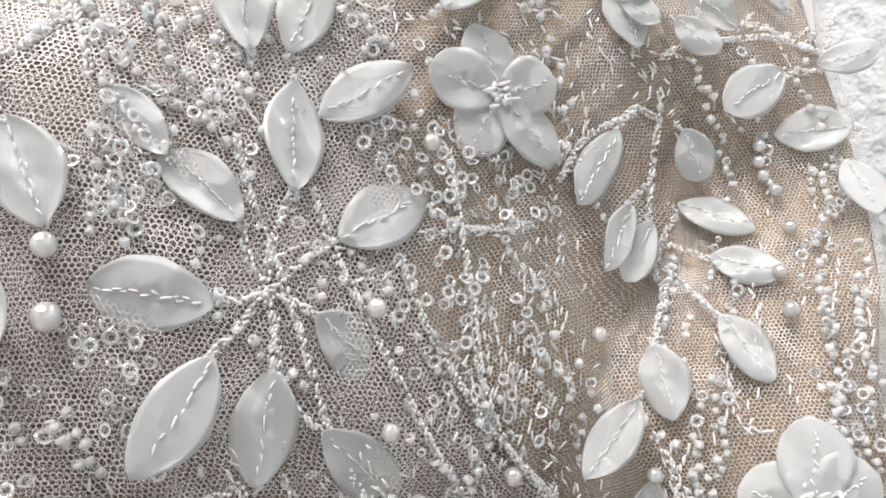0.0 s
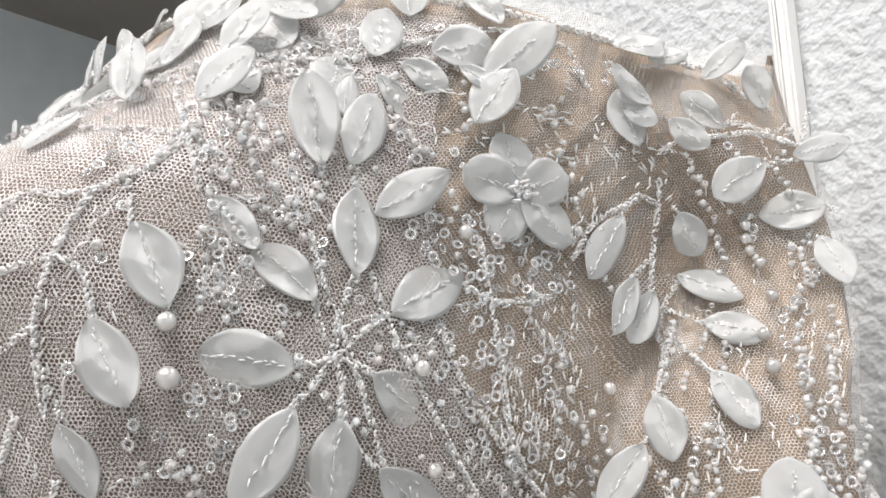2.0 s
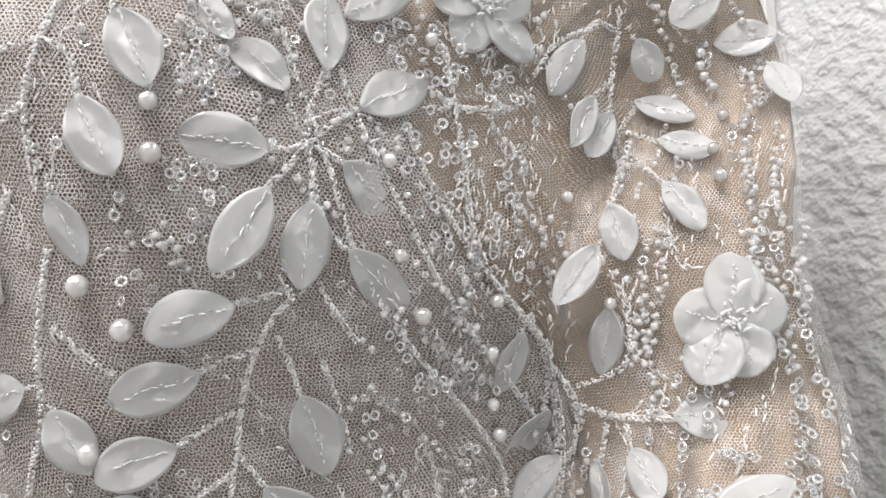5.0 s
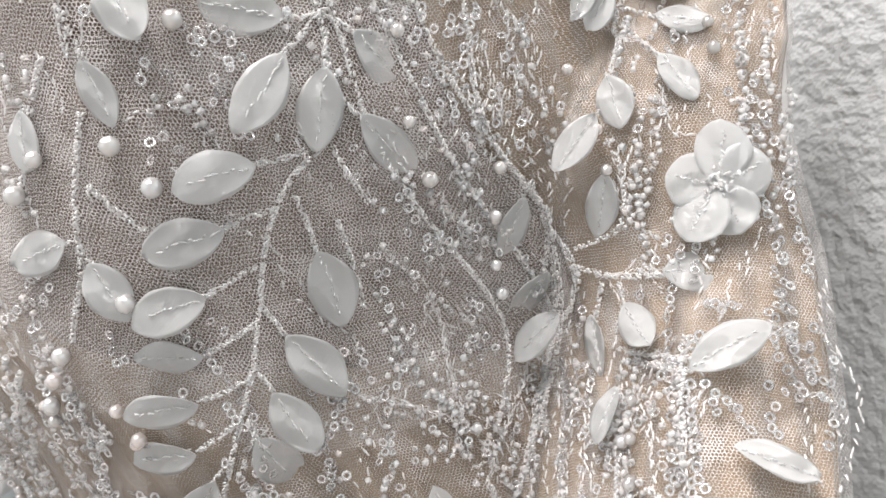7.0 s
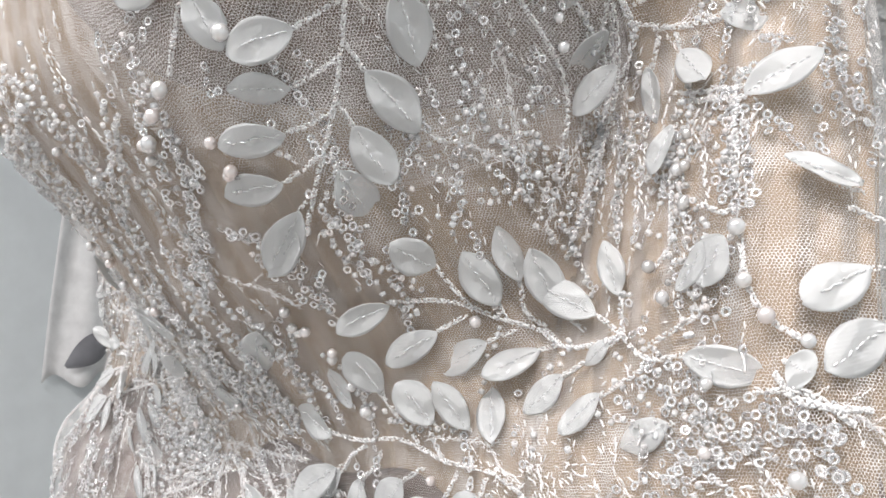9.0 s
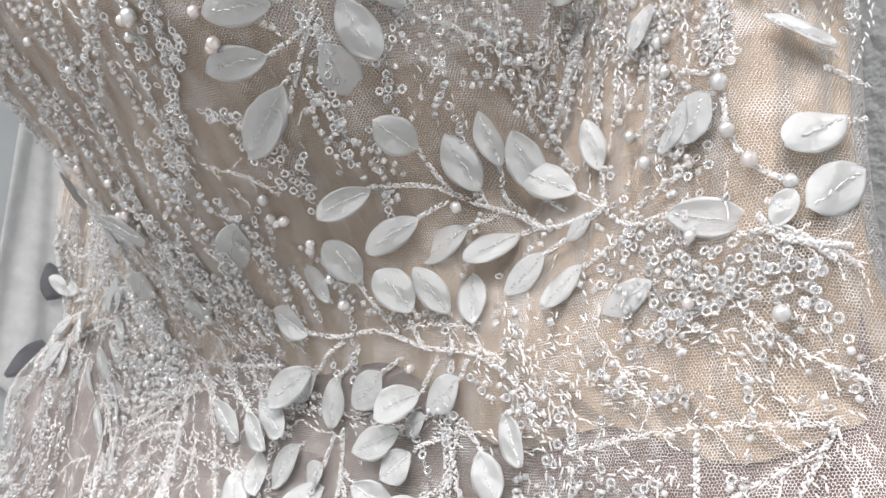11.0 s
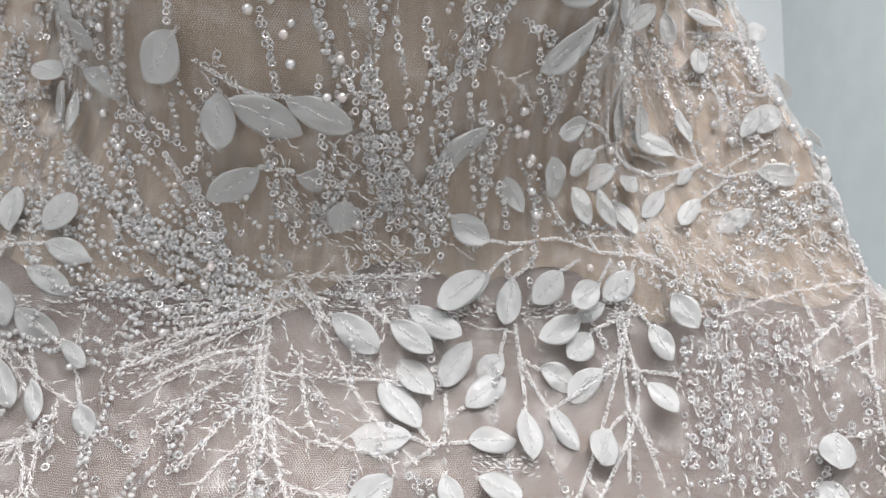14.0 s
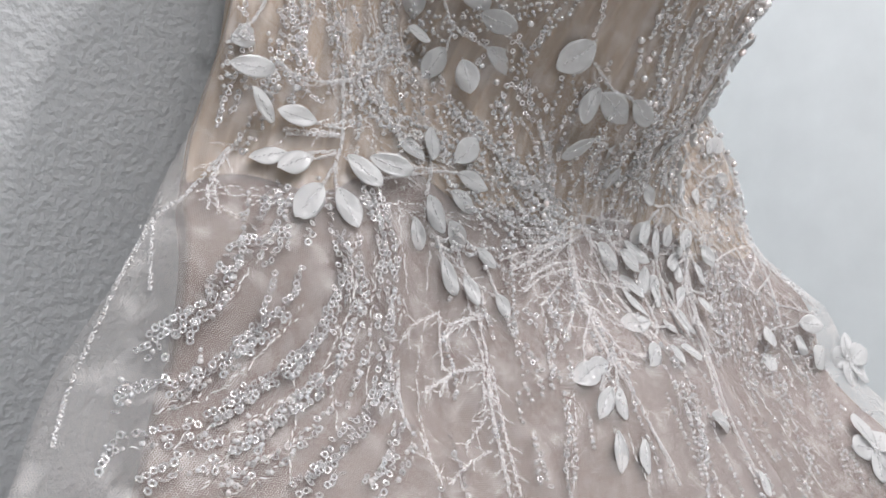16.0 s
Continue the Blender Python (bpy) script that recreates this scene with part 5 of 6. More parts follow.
strip([(37.4, 1071.7), (58.1, 1069.4)], 7.6, 't')
strip([(112.1, 1152.2), (133.5, 1148.1)], 15.6, 't')
strip([(123.9, 1141.4), (155.8, 1134.3)], 20.7, 't')
strip([(106.7, 1067.3), (109.3, 1060.5)], 6.3, 'm')
strip([(-8, 1164.9), (-17, 1140.6)], 8.5, 'm')
strip([(125.3, 1239.5), (129.2, 1217.2), (129.8, 1206.5)], 14.9, 's')
strip([(145.9, 1176.5), (187.5, 1163.4)], 16.9, 's')
strip([(40.9, 1209.5), (29.4, 1196.1), (24.3, 1192.5)], 7.2, 's')
strip([(162.1, 1229.7), (161.3, 1247.3)], 13, 's')
strip([(122.2, 1113.3), (119.6, 1062.3)], 11.8, 'm')
strip([(148.4, 1117.9), (141.2, 1062.4)], 13.2, 's')
strip([(-0.3, 1190.4), (8, 1169.7), (2, 1150.2)], 7.3, 's')
strip([(135.8, 1121.9), (129.5, 1062.3)], 8.7, 't')
strip([(76.3, 1210.6), (81.9, 1186.3)], 12.3, 'b')
strip([(56.9, 1199.1), (62.2, 1188.1)], 9.7, 's')
strip([(9.3, 1175.8), (9.7, 1148.8)], 7.4, 's')
strip([(139.8, 1227.9), (151.8, 1206.1), (160.2, 1186.2)], 17.3, 'm')
strip([(162.4, 1122.4), (160.3, 1093.3)], 13.6, 't')
strip([(-72.1, 1168.7), (-55.2, 1147.1)], 7.8, 'b')
strip([(-56.9, 1164.5), (-51.6, 1143.6)], 7.7, 's')
strip([(187.3, 1154.4), (200, 1141.2)], 17.3, 'm')
strip([(-192.7, 1108.3), (-216.7, 1090.3), (-227.5, 1068.6)], 9.5, 's')
strip([(-163.8, 1107), (-169.8, 1085.5), (-186.1, 1065.3), (-213.7, 1047.9), (-236.4, 1038.2)], 7.7, 's')
strip([(-167, 1104.5), (-159, 1086), (-171.7, 1061.4), (-204, 1044), (-231.4, 1027.7)], 7.8, 'm')
strip([(-146, 1124.9), (-142.4, 1100.1), (-147.4, 1059.2), (-168.2, 1038.4), (-196.3, 1022.3)], 8.3, 's')
strip([(-217, 1086.6), (-221.5, 1075.7), (-237.3, 1061.8)], 7.3, 'm')
strip([(-184.3, 1092.7), (-194.8, 1076.6), (-226.4, 1055), (-232.4, 1053.5)], 7.5, 's')
strip([(-173.2, 1073.3), (-196.8, 1054.2), (-230.4, 1039.3), (-263, 1033.7)], 5.4, 'm')
strip([(-141.1, 1087), (-148.7, 1053), (-150.3, 1041.2)], 8.5, 'm')
strip([(-146.4, 1037), (-173.3, 1019.7)], 8, 's')
strip([(-183.5, 1193.2), (-173.1, 1173.3)], 11.3, 's')
strip([(-158.5, 1191.4), (-156.9, 1172.5)], 11.7, 's')
strip([(-98.2, 1169.6), (-84.9, 1155.2), (-56.4, 1133.1)], 10.2, 'b')
strip([(-76.9, 1187.6), (-60, 1168)], 13, 's')
strip([(-52.6, 1149.1), (-44.5, 1129.2)], 8, 's')
strip([(-24.4, 1152.6), (-21.7, 1142.6)], 5.6, 's')
strip([(-6.3, 1221.2), (3.2, 1214.3)], 11.5, 's')
strip([(-20.9, 1210.7), (-4.9, 1184.9)], 5.6, 'b')
strip([(151.4, 1204.1), (165.1, 1198)], 19.9, 's')
strip([(148.2, 1112.6), (176.3, 1088.2), (137.2, 1046.2)], 15.1, 's')
strip([(-55.9, 1093.6), (-56.5, 1065.8)], 12.7, 'm')
strip([(-63.2, 1046.9), (-81.2, 1010.9)], 7.2, 't')
strip([(15.6, 1049.9), (4.5, 1003.3)], 14, 'm')
strip([(195.9, 1081.3), (159.8, 1039.1), (143, 989.9)], 17.1, 'm')
strip([(137.2, 1046.2), (131.3, 987.8)], 10.8, 's')
strip([(-84.9, 1155.2), (-40.3, 1129.6)], 10.5, 'b')
strip([(-114.9, 1167), (-102.3, 1147.8)], 9.8, 'm')
strip([(-81.2, 1175.8), (-53.7, 1141.3)], 7.8, 'b')
strip([(-140.6, 1186.6), (-129.4, 1158.8), (-103.8, 1137.5)], 12, 't')
strip([(-94.6, 1138.6), (-71.8, 1121)], 15, 'b')
strip([(177.1, 1156.7), (238.3, 1089.9)], 28.9, 't')
strip([(127.6, 1169.8), (169.7, 1155.9)], 27, 'm')
strip([(-146.8, 1155.6), (-128.1, 1131.9)], 11.6, 't')
strip([(-24.5, 1157.6), (17.1, 1136.3)], 14.5, 't')
strip([(-12, 1169), (40.4, 1142.2)], 14.9, 't')
strip([(-193.1, 1181.7), (-189.1, 1163.5)], 8.8, 'm')
strip([(-231.7, 1061.8), (-256.4, 1046.9)], 6.9, 'm')
strip([(-243.6, 1052.3), (-263.4, 1041.3)], 6.8, 'm')
strip([(-199.5, 1068.9), (-233.3, 1048.8)], 6.6, 'm')
strip([(-183.8, 1050.2), (-218.3, 1035.3)], 6.7, 'm')
strip([(-267.1, 1031.8), (-265.3, 1031.4)], 4.8, 's')
strip([(-81, 1080.1), (-77.4, 1047.2)], 12.1, 'm')
strip([(-87.7, 1047.4), (-92.6, 1013.7)], 9.3, 'm')
strip([(220, 1074.2), (178.2, 1006.1), (187.3, 986.7)], 15.8, 'm')
strip([(-242.2, 1037.2), (-253.6, 1028.8)], 5.9, 'm')
strip([(-208.1, 1034.4), (-221, 1025.1)], 6.4, 'm')
strip([(-64.4, 1194.6), (-46.8, 1169.4)], 7.9, 'm')
strip([(-48, 1191.9), (-20.5, 1165.4)], 8.1, 't')
strip([(-118.1, 1111.6), (-80.8, 1104.9)], 9.6, 'b')
strip([(-42.1, 1113.2), (-76.3, 1095.1)], 15.5, 't')
strip([(-87.6, 1169.2), (-70, 1148.2), (-41.9, 1132.6)], 11, 'b')
strip([(-102, 1174.2), (-87.6, 1162.5)], 11, 'm')
strip([(-177.6, 1203.7), (-176.8, 1186.8)], 10.8, 's')
strip([(-159.9, 1205.8), (-157.5, 1188.3)], 13.1, 's')
strip([(-71.4, 1183.3), (-63.5, 1173.6)], 8.7, 's')
strip([(-54, 1159.8), (-45.6, 1143.4)], 5.3, 's')
strip([(-31, 1165.1), (-21.9, 1142.9)], 4.6, 's')
strip([(22.3, 1201.8), (34.9, 1193.7)], 9.7, 's')
strip([(-13.8, 1222.1), (-4.4, 1197.3)], 3.6, 'm')
strip([(-12.3, 1162.5), (5.5, 1138)], 9.5, 'm')
strip([(0.3, 1173.7), (38.7, 1143)], 9.8, 'm')
strip([(136.3, 1220.1), (156.4, 1239.7)], 20.2, 'm')
strip([(-185.5, 1179.3), (-172.1, 1169.2)], 10.6, 'm')
strip([(-136.2, 1204.7), (-121.5, 1178.9)], 13.4, 't')
strip([(-148.9, 1126.3), (-145.6, 1095.5)], 8, 's')
# pearls: across, up, diameter in mm
pearls([(87.5, 1289.4, 4.6), (89.9, 1281.4, 4.8), (101.1, 1313.8, 4.4), (102.1, 1323.4, 3.8), (115.1, 1286, 4.1), (117.1, 1297.7, 3.2), (119.1, 1317, 3.4), (123, 1345.7, 3.2), (121, 1290, 3.5), (116.9, 1278.8, 3.3), (157, 1318.6, 3.5), (154.6, 1326.4, 3.1), (155.2, 1336.1, 2.9), (152.4, 1344.9, 2.8), (150.2, 1355.2, 2.7), (149.8, 1351.7, 2.7), (150.4, 1348.5, 2.6), (129.8, 1315.1, 3.1), (136.5, 1299.1, 3.1), (137.6, 1289.5, 3.1)])
pearls([(65, 1280.6, 4.7), (72.7, 1287.4, 3.8), (76.4, 1257.4, 4.6), (58.1, 1245.7, 4.3), (51.5, 1239.9, 3.9), (43.7, 1232.9, 4), (62.4, 1232.6, 3.5), (63, 1225.6, 3.8), (110.8, 1260, 3.6), (116.6, 1278, 3.1), (112.7, 1267, 3.2), (146.3, 1223.4, 3.3), (150.5, 1214.8, 3.2), (146.9, 1232.6, 2.7), (104.1, 1224.8, 3), (57.2, 1244.9, 3.8), (50.5, 1239.4, 3.8), (44.7, 1233.8, 4.3), (61.8, 1224.5, 3.4), (-35.7, 1205.3, 3.4)])
pearls([(-25.5, 1199.3, 3.3), (-23.2, 1191.9, 3.3), (-12.3, 1183.5, 3.2), (51, 1187, 3.4), (52.6, 1181, 3.4), (55.7, 1172.4, 3.4), (60.5, 1155.8, 3.5), (91.7, 1184, 3.6), (142, 1199.5, 3.5), (148, 1192.4, 3.5), (169.2, 1208.8, 4.1), (172.4, 1197.6, 3.7), (178.9, 1190.3, 3.9), (188.8, 1185.3, 3.3), (185.5, 1158.4, 3.9), (162.9, 1174.4, 3), (150.6, 1215.7, 2.9), (148.6, 1224.3, 3), (70.7, 1209.8, 2.8), (58.1, 1163.6, 3.1)])
pearls([(-1.3, 1149.7, 3.7), (82.5, 1137.9, 3), (163.2, 1159.1, 3), (-11.1, 1247.2, 3.1), (-7.2, 1234.6, 3.1), (3.9, 1225.6, 3), (-81.5, 1206.4, 3), (-83.5, 1183.9, 3.1), (-77.4, 1160.7, 3), (-72.6, 1152.8, 3), (-65.9, 1140.9, 3.1), (-58.1, 1129.8, 3.1), (-8.9, 1193.6, 3.2), (-7.9, 1183.7, 3.2), (-78.5, 1172.5, 3), (-89.4, 1190.5, 2.9), (-31.7, 1215.4, 2.8), (-23.3, 1202.2, 2.9), (40.1, 1229.2, 3.2), (40.8, 1233.1, 3.2)])
pearls([(49.6, 1181.9, 3.1), (56.4, 1174.2, 3.2), (-37.1, 1156.7, 2.7), (-52, 1168, 2.6), (-90.2, 1100.3, 2.5), (-62.5, 1111.5, 3), (-114.1, 1186.3, 3.2), (-185.2, 1162.8, 2.9), (-83.1, 1140.9, 2.6), (50.1, 1180.3, 2.9), (60.8, 1155.7, 3.3), (-50.4, 1127.6, 3), (-61.7, 1118.7, 3), (-48.6, 1133.8, 3), (-45.9, 1122.1, 2.6)])
# five-petalled flowers: across, up, radius in mm
flower(127, 1356.5, 12.8)
flower(161.5, 1283.5, 15.4)
flower(255.7, 1059.2, 19.1)
flower(212.5, 1004.2, 19.3)

def neckline_leaves():
    """Leaves that stand along the upper edge of the bodice."""
    top = new("neckline_spray")
    top.parent = dress
    tagged(top, "satin leaves standing along the neckline")
    r = random.Random(8)
    for i in range(26):
        x = -135 + i * 10.8 + r.uniform(-2, 2)
        for k in range(3):
            z = 1396 - 12 * k + r.uniform(-3, 3)
            a = math.radians(r.uniform(40, 140))
            ln = r.uniform(11, 15)
            put_leaf(top, x + r.uniform(-4, 4), z, x + ln * math.cos(a), z + ln * math.sin(a) * .9, r.uniform(8.5, 11), tilt=.2, limit=15)
    for sg in (-1, 1):
        for x, z, a in ((146, 1392, 60), (156, 1384, 100), (160, 1372, 20), (150, 1378, 130)):
            put_leaf(top, sg * x, z, sg * x + sg * 11 * math.cos(math.radians(a)), z + 11 * math.sin(math.radians(a)), 7, tilt=.4, limit=13)
    joined("edge_cord", "grain", rope([(-157, 1384), (-138, 1400), (-90, 1404), (0, 1404), (90, 1404), (138, 1400), (157, 1384)], .0006), CORD, top, stuff=False)


neckline_leaves()
# gathered cords in the fold beside the bust
spray([[(113, 1342), (115, 1310), (111, 1270), (106, 1225)], [(117, 1335), (119, 1300), (114, 1262), (109, 1230)], [(121, 1325), (122, 1290), (117, 1250), (111, 1212)], [(124, 1345), (124, 1318), (121, 1280)], [(118, 1270), (113, 1240), (108, 1205)]], [])
spray([[(-113, 1342), (-115, 1310), (-111, 1270), (-106, 1225)], [(-119, 1300), (-114, 1262), (-109, 1230)]], [])
strip([(-185, 1160), (-178, 1190), (-170, 1240)], 18, "s")
strip([(-160, 1165), (-155, 1200), (-150, 1250)], 10, "m")
strip([(-140, 1160), (-135, 1200), (-130, 1250)], 8, "t")
strip([(-120, 1165), (-118, 1200), (-115, 1240)], 8, "m")
strip([(-170, 1150), (-140, 1158), (-110, 1160)], 8, "t")
strip([(-212, 1118), (-160, 1121), (-90, 1121)], 9, "t")
strip([(90, 1121), (150, 1121), (212, 1120)], 9, "t")
# threads couched down the right of the skirt
for i, x in enumerate((122, 131, 139, 147, 158, 168, 180)):
    strip([(x - 4, 1128 - 2 * i), (x, 1085), (x + 5 + i, 1040), (x + 14 + 2 * i, 985)], 1.4, "t")
    strip([(x, 1115), (x + 3, 1080), (x + 8 + i, 1045)], 2.6, "m")
# broken rows between the sprays
strip([(-100, 1123), (-50, 1122), (0, 1123), (50, 1122), (100, 1123)], 6, "t")
strip([(-100, 1126), (-40, 1125), (20, 1126), (100, 1126)], 4, "m")
drift(.104, .172, 1.14, 1.38, 13, "ttbm", 0, 1)
drift(-.18, -.104, 1.14, 1.37, 11, "ttbm", 0, 2)
drift(-.10, .10, 1.14, 1.245, 13, "ssb", 0, 3)
drift(-.10, .102, 1.25, 1.38, 15, "tmst", 0, 4)
for zz in (1392, 1384, 1374):
    strip([(-130, zz - 6), (-60, zz), (0, zz - 4), (60, zz), (132, zz - 8)], 5, "t")
strip([(20, 1372), (60, 1378), (95, 1380), (128, 1386)], 6, "m")
strip([(100, 1385), (120, 1392), (135, 1390)], 8, "s")
feather_spray([[(10, 1362), (40, 1374), (75, 1380), (110, 1388)], [(60, 1372), (75, 1388), (80, 1400)], [(95, 1376), (112, 1396)], [(140, 1372), (150, 1380), (158, 1378)]])
drift(-.21, .22, .93, 1.12, 26, "tbsm", 2.2, 5)
drift(-.21, .20, .90, .99, 14, "tbsm", 2.0, 6)

# finer rows and sprigs along the seams and over the skirt
strip([(-23.3, 1131.5), (4.1, 1131.9), (24.7, 1133.4)], 5, 't')
strip([(-10.2, 1125.3), (13.0, 1120.0), (35.0, 1118.4), (54.7, 1115.2)], 7, 't')
strip([(34.8, 1126.8), (54.6, 1120.1), (78.6, 1118.6)], 6, 't')
strip([(102.4, 1143.2), (122.0, 1131.5), (131.8, 1115.5)], 6, 't')
strip([(121.5, 1112.4), (116.5, 1093.7), (114.3, 1075.8), (114.9, 1059.2)], 4, 't')
strip([(132.0, 1121.8), (128.2, 1100.0), (128.4, 1079.3), (128.3, 1060.2)], 7, 't')
strip([(139.0, 1118.5), (135.1, 1100.1), (132.6, 1082.4)], 5, 's')
strip([(141.7, 1097.2), (140.2, 1077.1), (137.4, 1060.8)], 4, 't')
strip([(147.7, 1106.2), (147.3, 1085.8), (149.9, 1072.2)], 4, 't')
strip([(-26.7, 1123.7), (-50.7, 1113.2), (-69.1, 1102.5)], 4, 't')
strip([(-31.4, 1114.9), (-53.0, 1104.4), (-77.6, 1093.6)], 4, 't')
strip([(-31.6, 1104.5), (-50.4, 1094.0), (-71.8, 1083.4)], 4, 't')
strip([(-31.2, 1094.3), (-42.6, 1082.6), (-51.4, 1071.3)], 4, 'm')
strip([(-26.4, 1084.7), (-34.5, 1076.6), (-39.0, 1066.0)], 4, 't')
strip([(-23.6, 1068.2), (-36.5, 1060.4)], 3, 'm')
strip([(-32.0, 1097.7), (-12.4, 1091.4), (3.2, 1083.8)], 4, 't')
strip([(-24.7, 1121.9), (-46.0, 1122.1), (-72.6, 1120.7)], 4, 't')
strip([(-62.6, 1126.0), (-77.6, 1111.5), (-78.7, 1090.1)], 4, 'm')
strip([(-124.5, 1215.9), (-123.0, 1192.0), (-108.2, 1173.0)], 7, 's')
strip([(4.9, 1179.8), (2.9, 1161.9), (7.8, 1156.5)], 5, 's')
strip([(18.8, 1168.4), (21.8, 1153.6), (28.2, 1138.3)], 5, 's')
strip([(40.2, 1180.7), (41.3, 1169.3)], 4, 's')
strip([(-54.9, 1153.8), (-44.5, 1138.0)], 6, 's')
strip([(17.0, 1068.3), (23.8, 1059.3)], 7, 's')
strip([(10.2, 1082.5), (6.2, 1073.6)], 4, 'm')
strip([(99.0, 1368.9), (107.3, 1357.7), (110.5, 1350.9)], 11, 'b')
strip([(103.0, 1370.9), (109.0, 1358.3), (111.9, 1350.1)], 9, 'm')
strip([(117.9, 1363.4), (120.4, 1360.9)], 9, 'm')
strip([(106.9, 1340.1), (107.9, 1332.6), (109.0, 1326.4)], 7, 's')
strip([(104.6, 1312.4), (104.4, 1304.3), (103.9, 1298.3)], 9, 's')
strip([(110.2, 1348.4), (112.8, 1344.5), (114.2, 1340.3)], 6, 'm')
strip([(120.0, 1325.4), (120.8, 1317.8), (119.5, 1306.4), (118.4, 1296.4), (116.0, 1285.1)], 8, 'm')
strip([(123.0, 1349.8), (125.3, 1343.8), (126.0, 1334.3)], 9, 's')
strip([(123.3, 1325.7), (124.8, 1319.3)], 9, 's')
strip([(122.1, 1311.5), (121.5, 1303.4), (121.5, 1300.1)], 6, 's')
strip([(121.9, 1347.9), (123.4, 1339.0), (126.2, 1332.0)], 7, 's')
strip([(125.9, 1329.2), (124.3, 1312.1), (120.6, 1295.5), (114.1, 1276.8)], 6, 't')
strip([(128.2, 1345.7), (126.9, 1325.0), (124.6, 1307.6), (120.5, 1291.0)], 6, 't')
strip([(130.4, 1359.7), (128.3, 1333.1), (126.1, 1308.0)], 5, 't')
strip([(133.6, 1380.2), (131.4, 1365.3), (129.2, 1348.8)], 6, 't')
strip([(127.2, 1310.8), (124.5, 1296.1)], 6, 's')
strip([(159.9, 1351.0), (162.6, 1335.7), (164.9, 1321.2), (163.8, 1308.0), (163.6, 1296.9)], 8, 'm')
strip([(167.1, 1332.4), (169.2, 1318.3), (174.1, 1305.5)], 7, 'b')
strip([(91.6, 1315.6), (93.1, 1312.7)], 5, 's')
strip([(97.9, 1300.0), (99.7, 1296.1), (99.3, 1290.1)], 6, 'm')
strip([(95.5, 1303.9), (98.0, 1303.0)], 6, 's')
strip([(94.3, 1289.0), (92.3, 1286.0)], 6, 's')
strip([(112.1, 1285.1), (111.2, 1278.2)], 8, 'm')
strip([(139.8, 1296.0), (143.0, 1288.7), (141.8, 1279.1)], 6, 'b')
strip([(146.8, 1305.9), (144.5, 1293.5)], 6, 'm')
strip([(104.3, 1355.4), (105.5, 1360.1)], 6, 's')
strip([(114.6, 1359.1), (116.6, 1353.6)], 6, 'm')
strip([(117.9, 1325.7), (118.2, 1319.2), (119.4, 1317.3)], 5, 'b')
strip([(148.0, 1313.7), (150.7, 1298.3), (154.5, 1295.8)], 5, 't')
strip([(95.6, 1345.0), (93.8, 1333.7), (90.1, 1321.5), (87.5, 1307.8)], 4, 't')
strip([(103.5, 1339.2), (106.1, 1331.1), (104.1, 1323.4)], 6, 'm')
strip([(43.7, 1259.5), (37.7, 1240.7)], 5, 's')
strip([(59.3, 1260.2), (56.6, 1252.6)], 5, 's')
strip([(67.3, 1250.5), (67.8, 1240.0)], 5, 's')
strip([(52.9, 1235.3), (44.7, 1219.7), (34.2, 1205.6)], 5, 's')
strip([(41.5, 1234.6), (40.9, 1222.8)], 5, 's')
strip([(48.1, 1208.8), (59.2, 1207.3)], 4, 's')
strip([(67.6, 1201.0), (63.6, 1189.6)], 4, 's')
strip([(78.6, 1210.3), (76.2, 1197.9)], 4, 's')
strip([(81.9, 1204.2), (79.9, 1194.7)], 4, 's')
strip([(97.2, 1249.7), (93.5, 1231.2), (90.7, 1214.9)], 5, 'm')
strip([(102.5, 1259.8), (98.2, 1240.3), (94.9, 1219.5)], 3, 't')
strip([(100.5, 1240.8), (97.9, 1222.7), (97.1, 1207.3)], 3, 't')
strip([(107.5, 1257.8), (106.9, 1243.7)], 5, 'm')
strip([(107.8, 1242.5), (106.3, 1213.8)], 6, 'm')
strip([(109.2, 1236.7), (113.2, 1217.0)], 4, 'm')
strip([(119.0, 1239.2), (127.5, 1207.4)], 3, 't')
strip([(142.1, 1239.4), (141.0, 1220.3), (136.6, 1204.5)], 4, 'm')
strip([(159.8, 1240.0), (167.2, 1219.0)], 5, 'b')
strip([(181.3, 1263.6), (189.7, 1242.8), (195.3, 1224.6)], 7, 's')
strip([(157.8, 1174.9), (175.9, 1171.4), (195.7, 1170.8)], 9, 's')
strip([(154.8, 1157.7), (174.6, 1162.7), (195.0, 1162.0)], 9, 's')
strip([(158.0, 1189.1), (154.9, 1199.4), (162.8, 1204.8)], 6, 'm')
strip([(122.8, 1152.0), (126.9, 1143.1)], 6, 't')
strip([(107.8, 1161.0), (117.9, 1142.7)], 6, 't')
strip([(36.7, 1187.0), (40.3, 1169.1), (41.2, 1157.9)], 6, 'm')
strip([(17.5, 1203.8), (24.8, 1175.5), (19.6, 1155.3)], 6, 'm')
strip([(86.6, 1213.4), (87.7, 1220.8), (92.3, 1234.0)], 5, 'm')
strip([(-12.7, 1258.3), (-0.5, 1234.5), (3.0, 1216.0)], 6, 'b')
strip([(14.3, 1264.0), (21.8, 1233.0), (34.6, 1197.3)], 5, 't')
strip([(-208.0, 1187.9), (-208.4, 1165.6), (-210.0, 1145.3)], 12, 'm')
strip([(-198.3, 1191.1), (-199.1, 1171.8), (-203.2, 1150.5)], 10, 's')
strip([(-188.4, 1182.9), (-188.4, 1157.3), (-198.9, 1136.4)], 8, 'm')
strip([(-184.8, 1124.7), (-202.1, 1107.6), (-213.1, 1092.8), (-219.2, 1083.2)], 7, 's')
strip([(-174.9, 1112.4), (-188.9, 1088.5), (-206.0, 1070.7), (-224.8, 1059.9), (-247.6, 1051.7), (-261.2, 1045.7)], 7, 's')
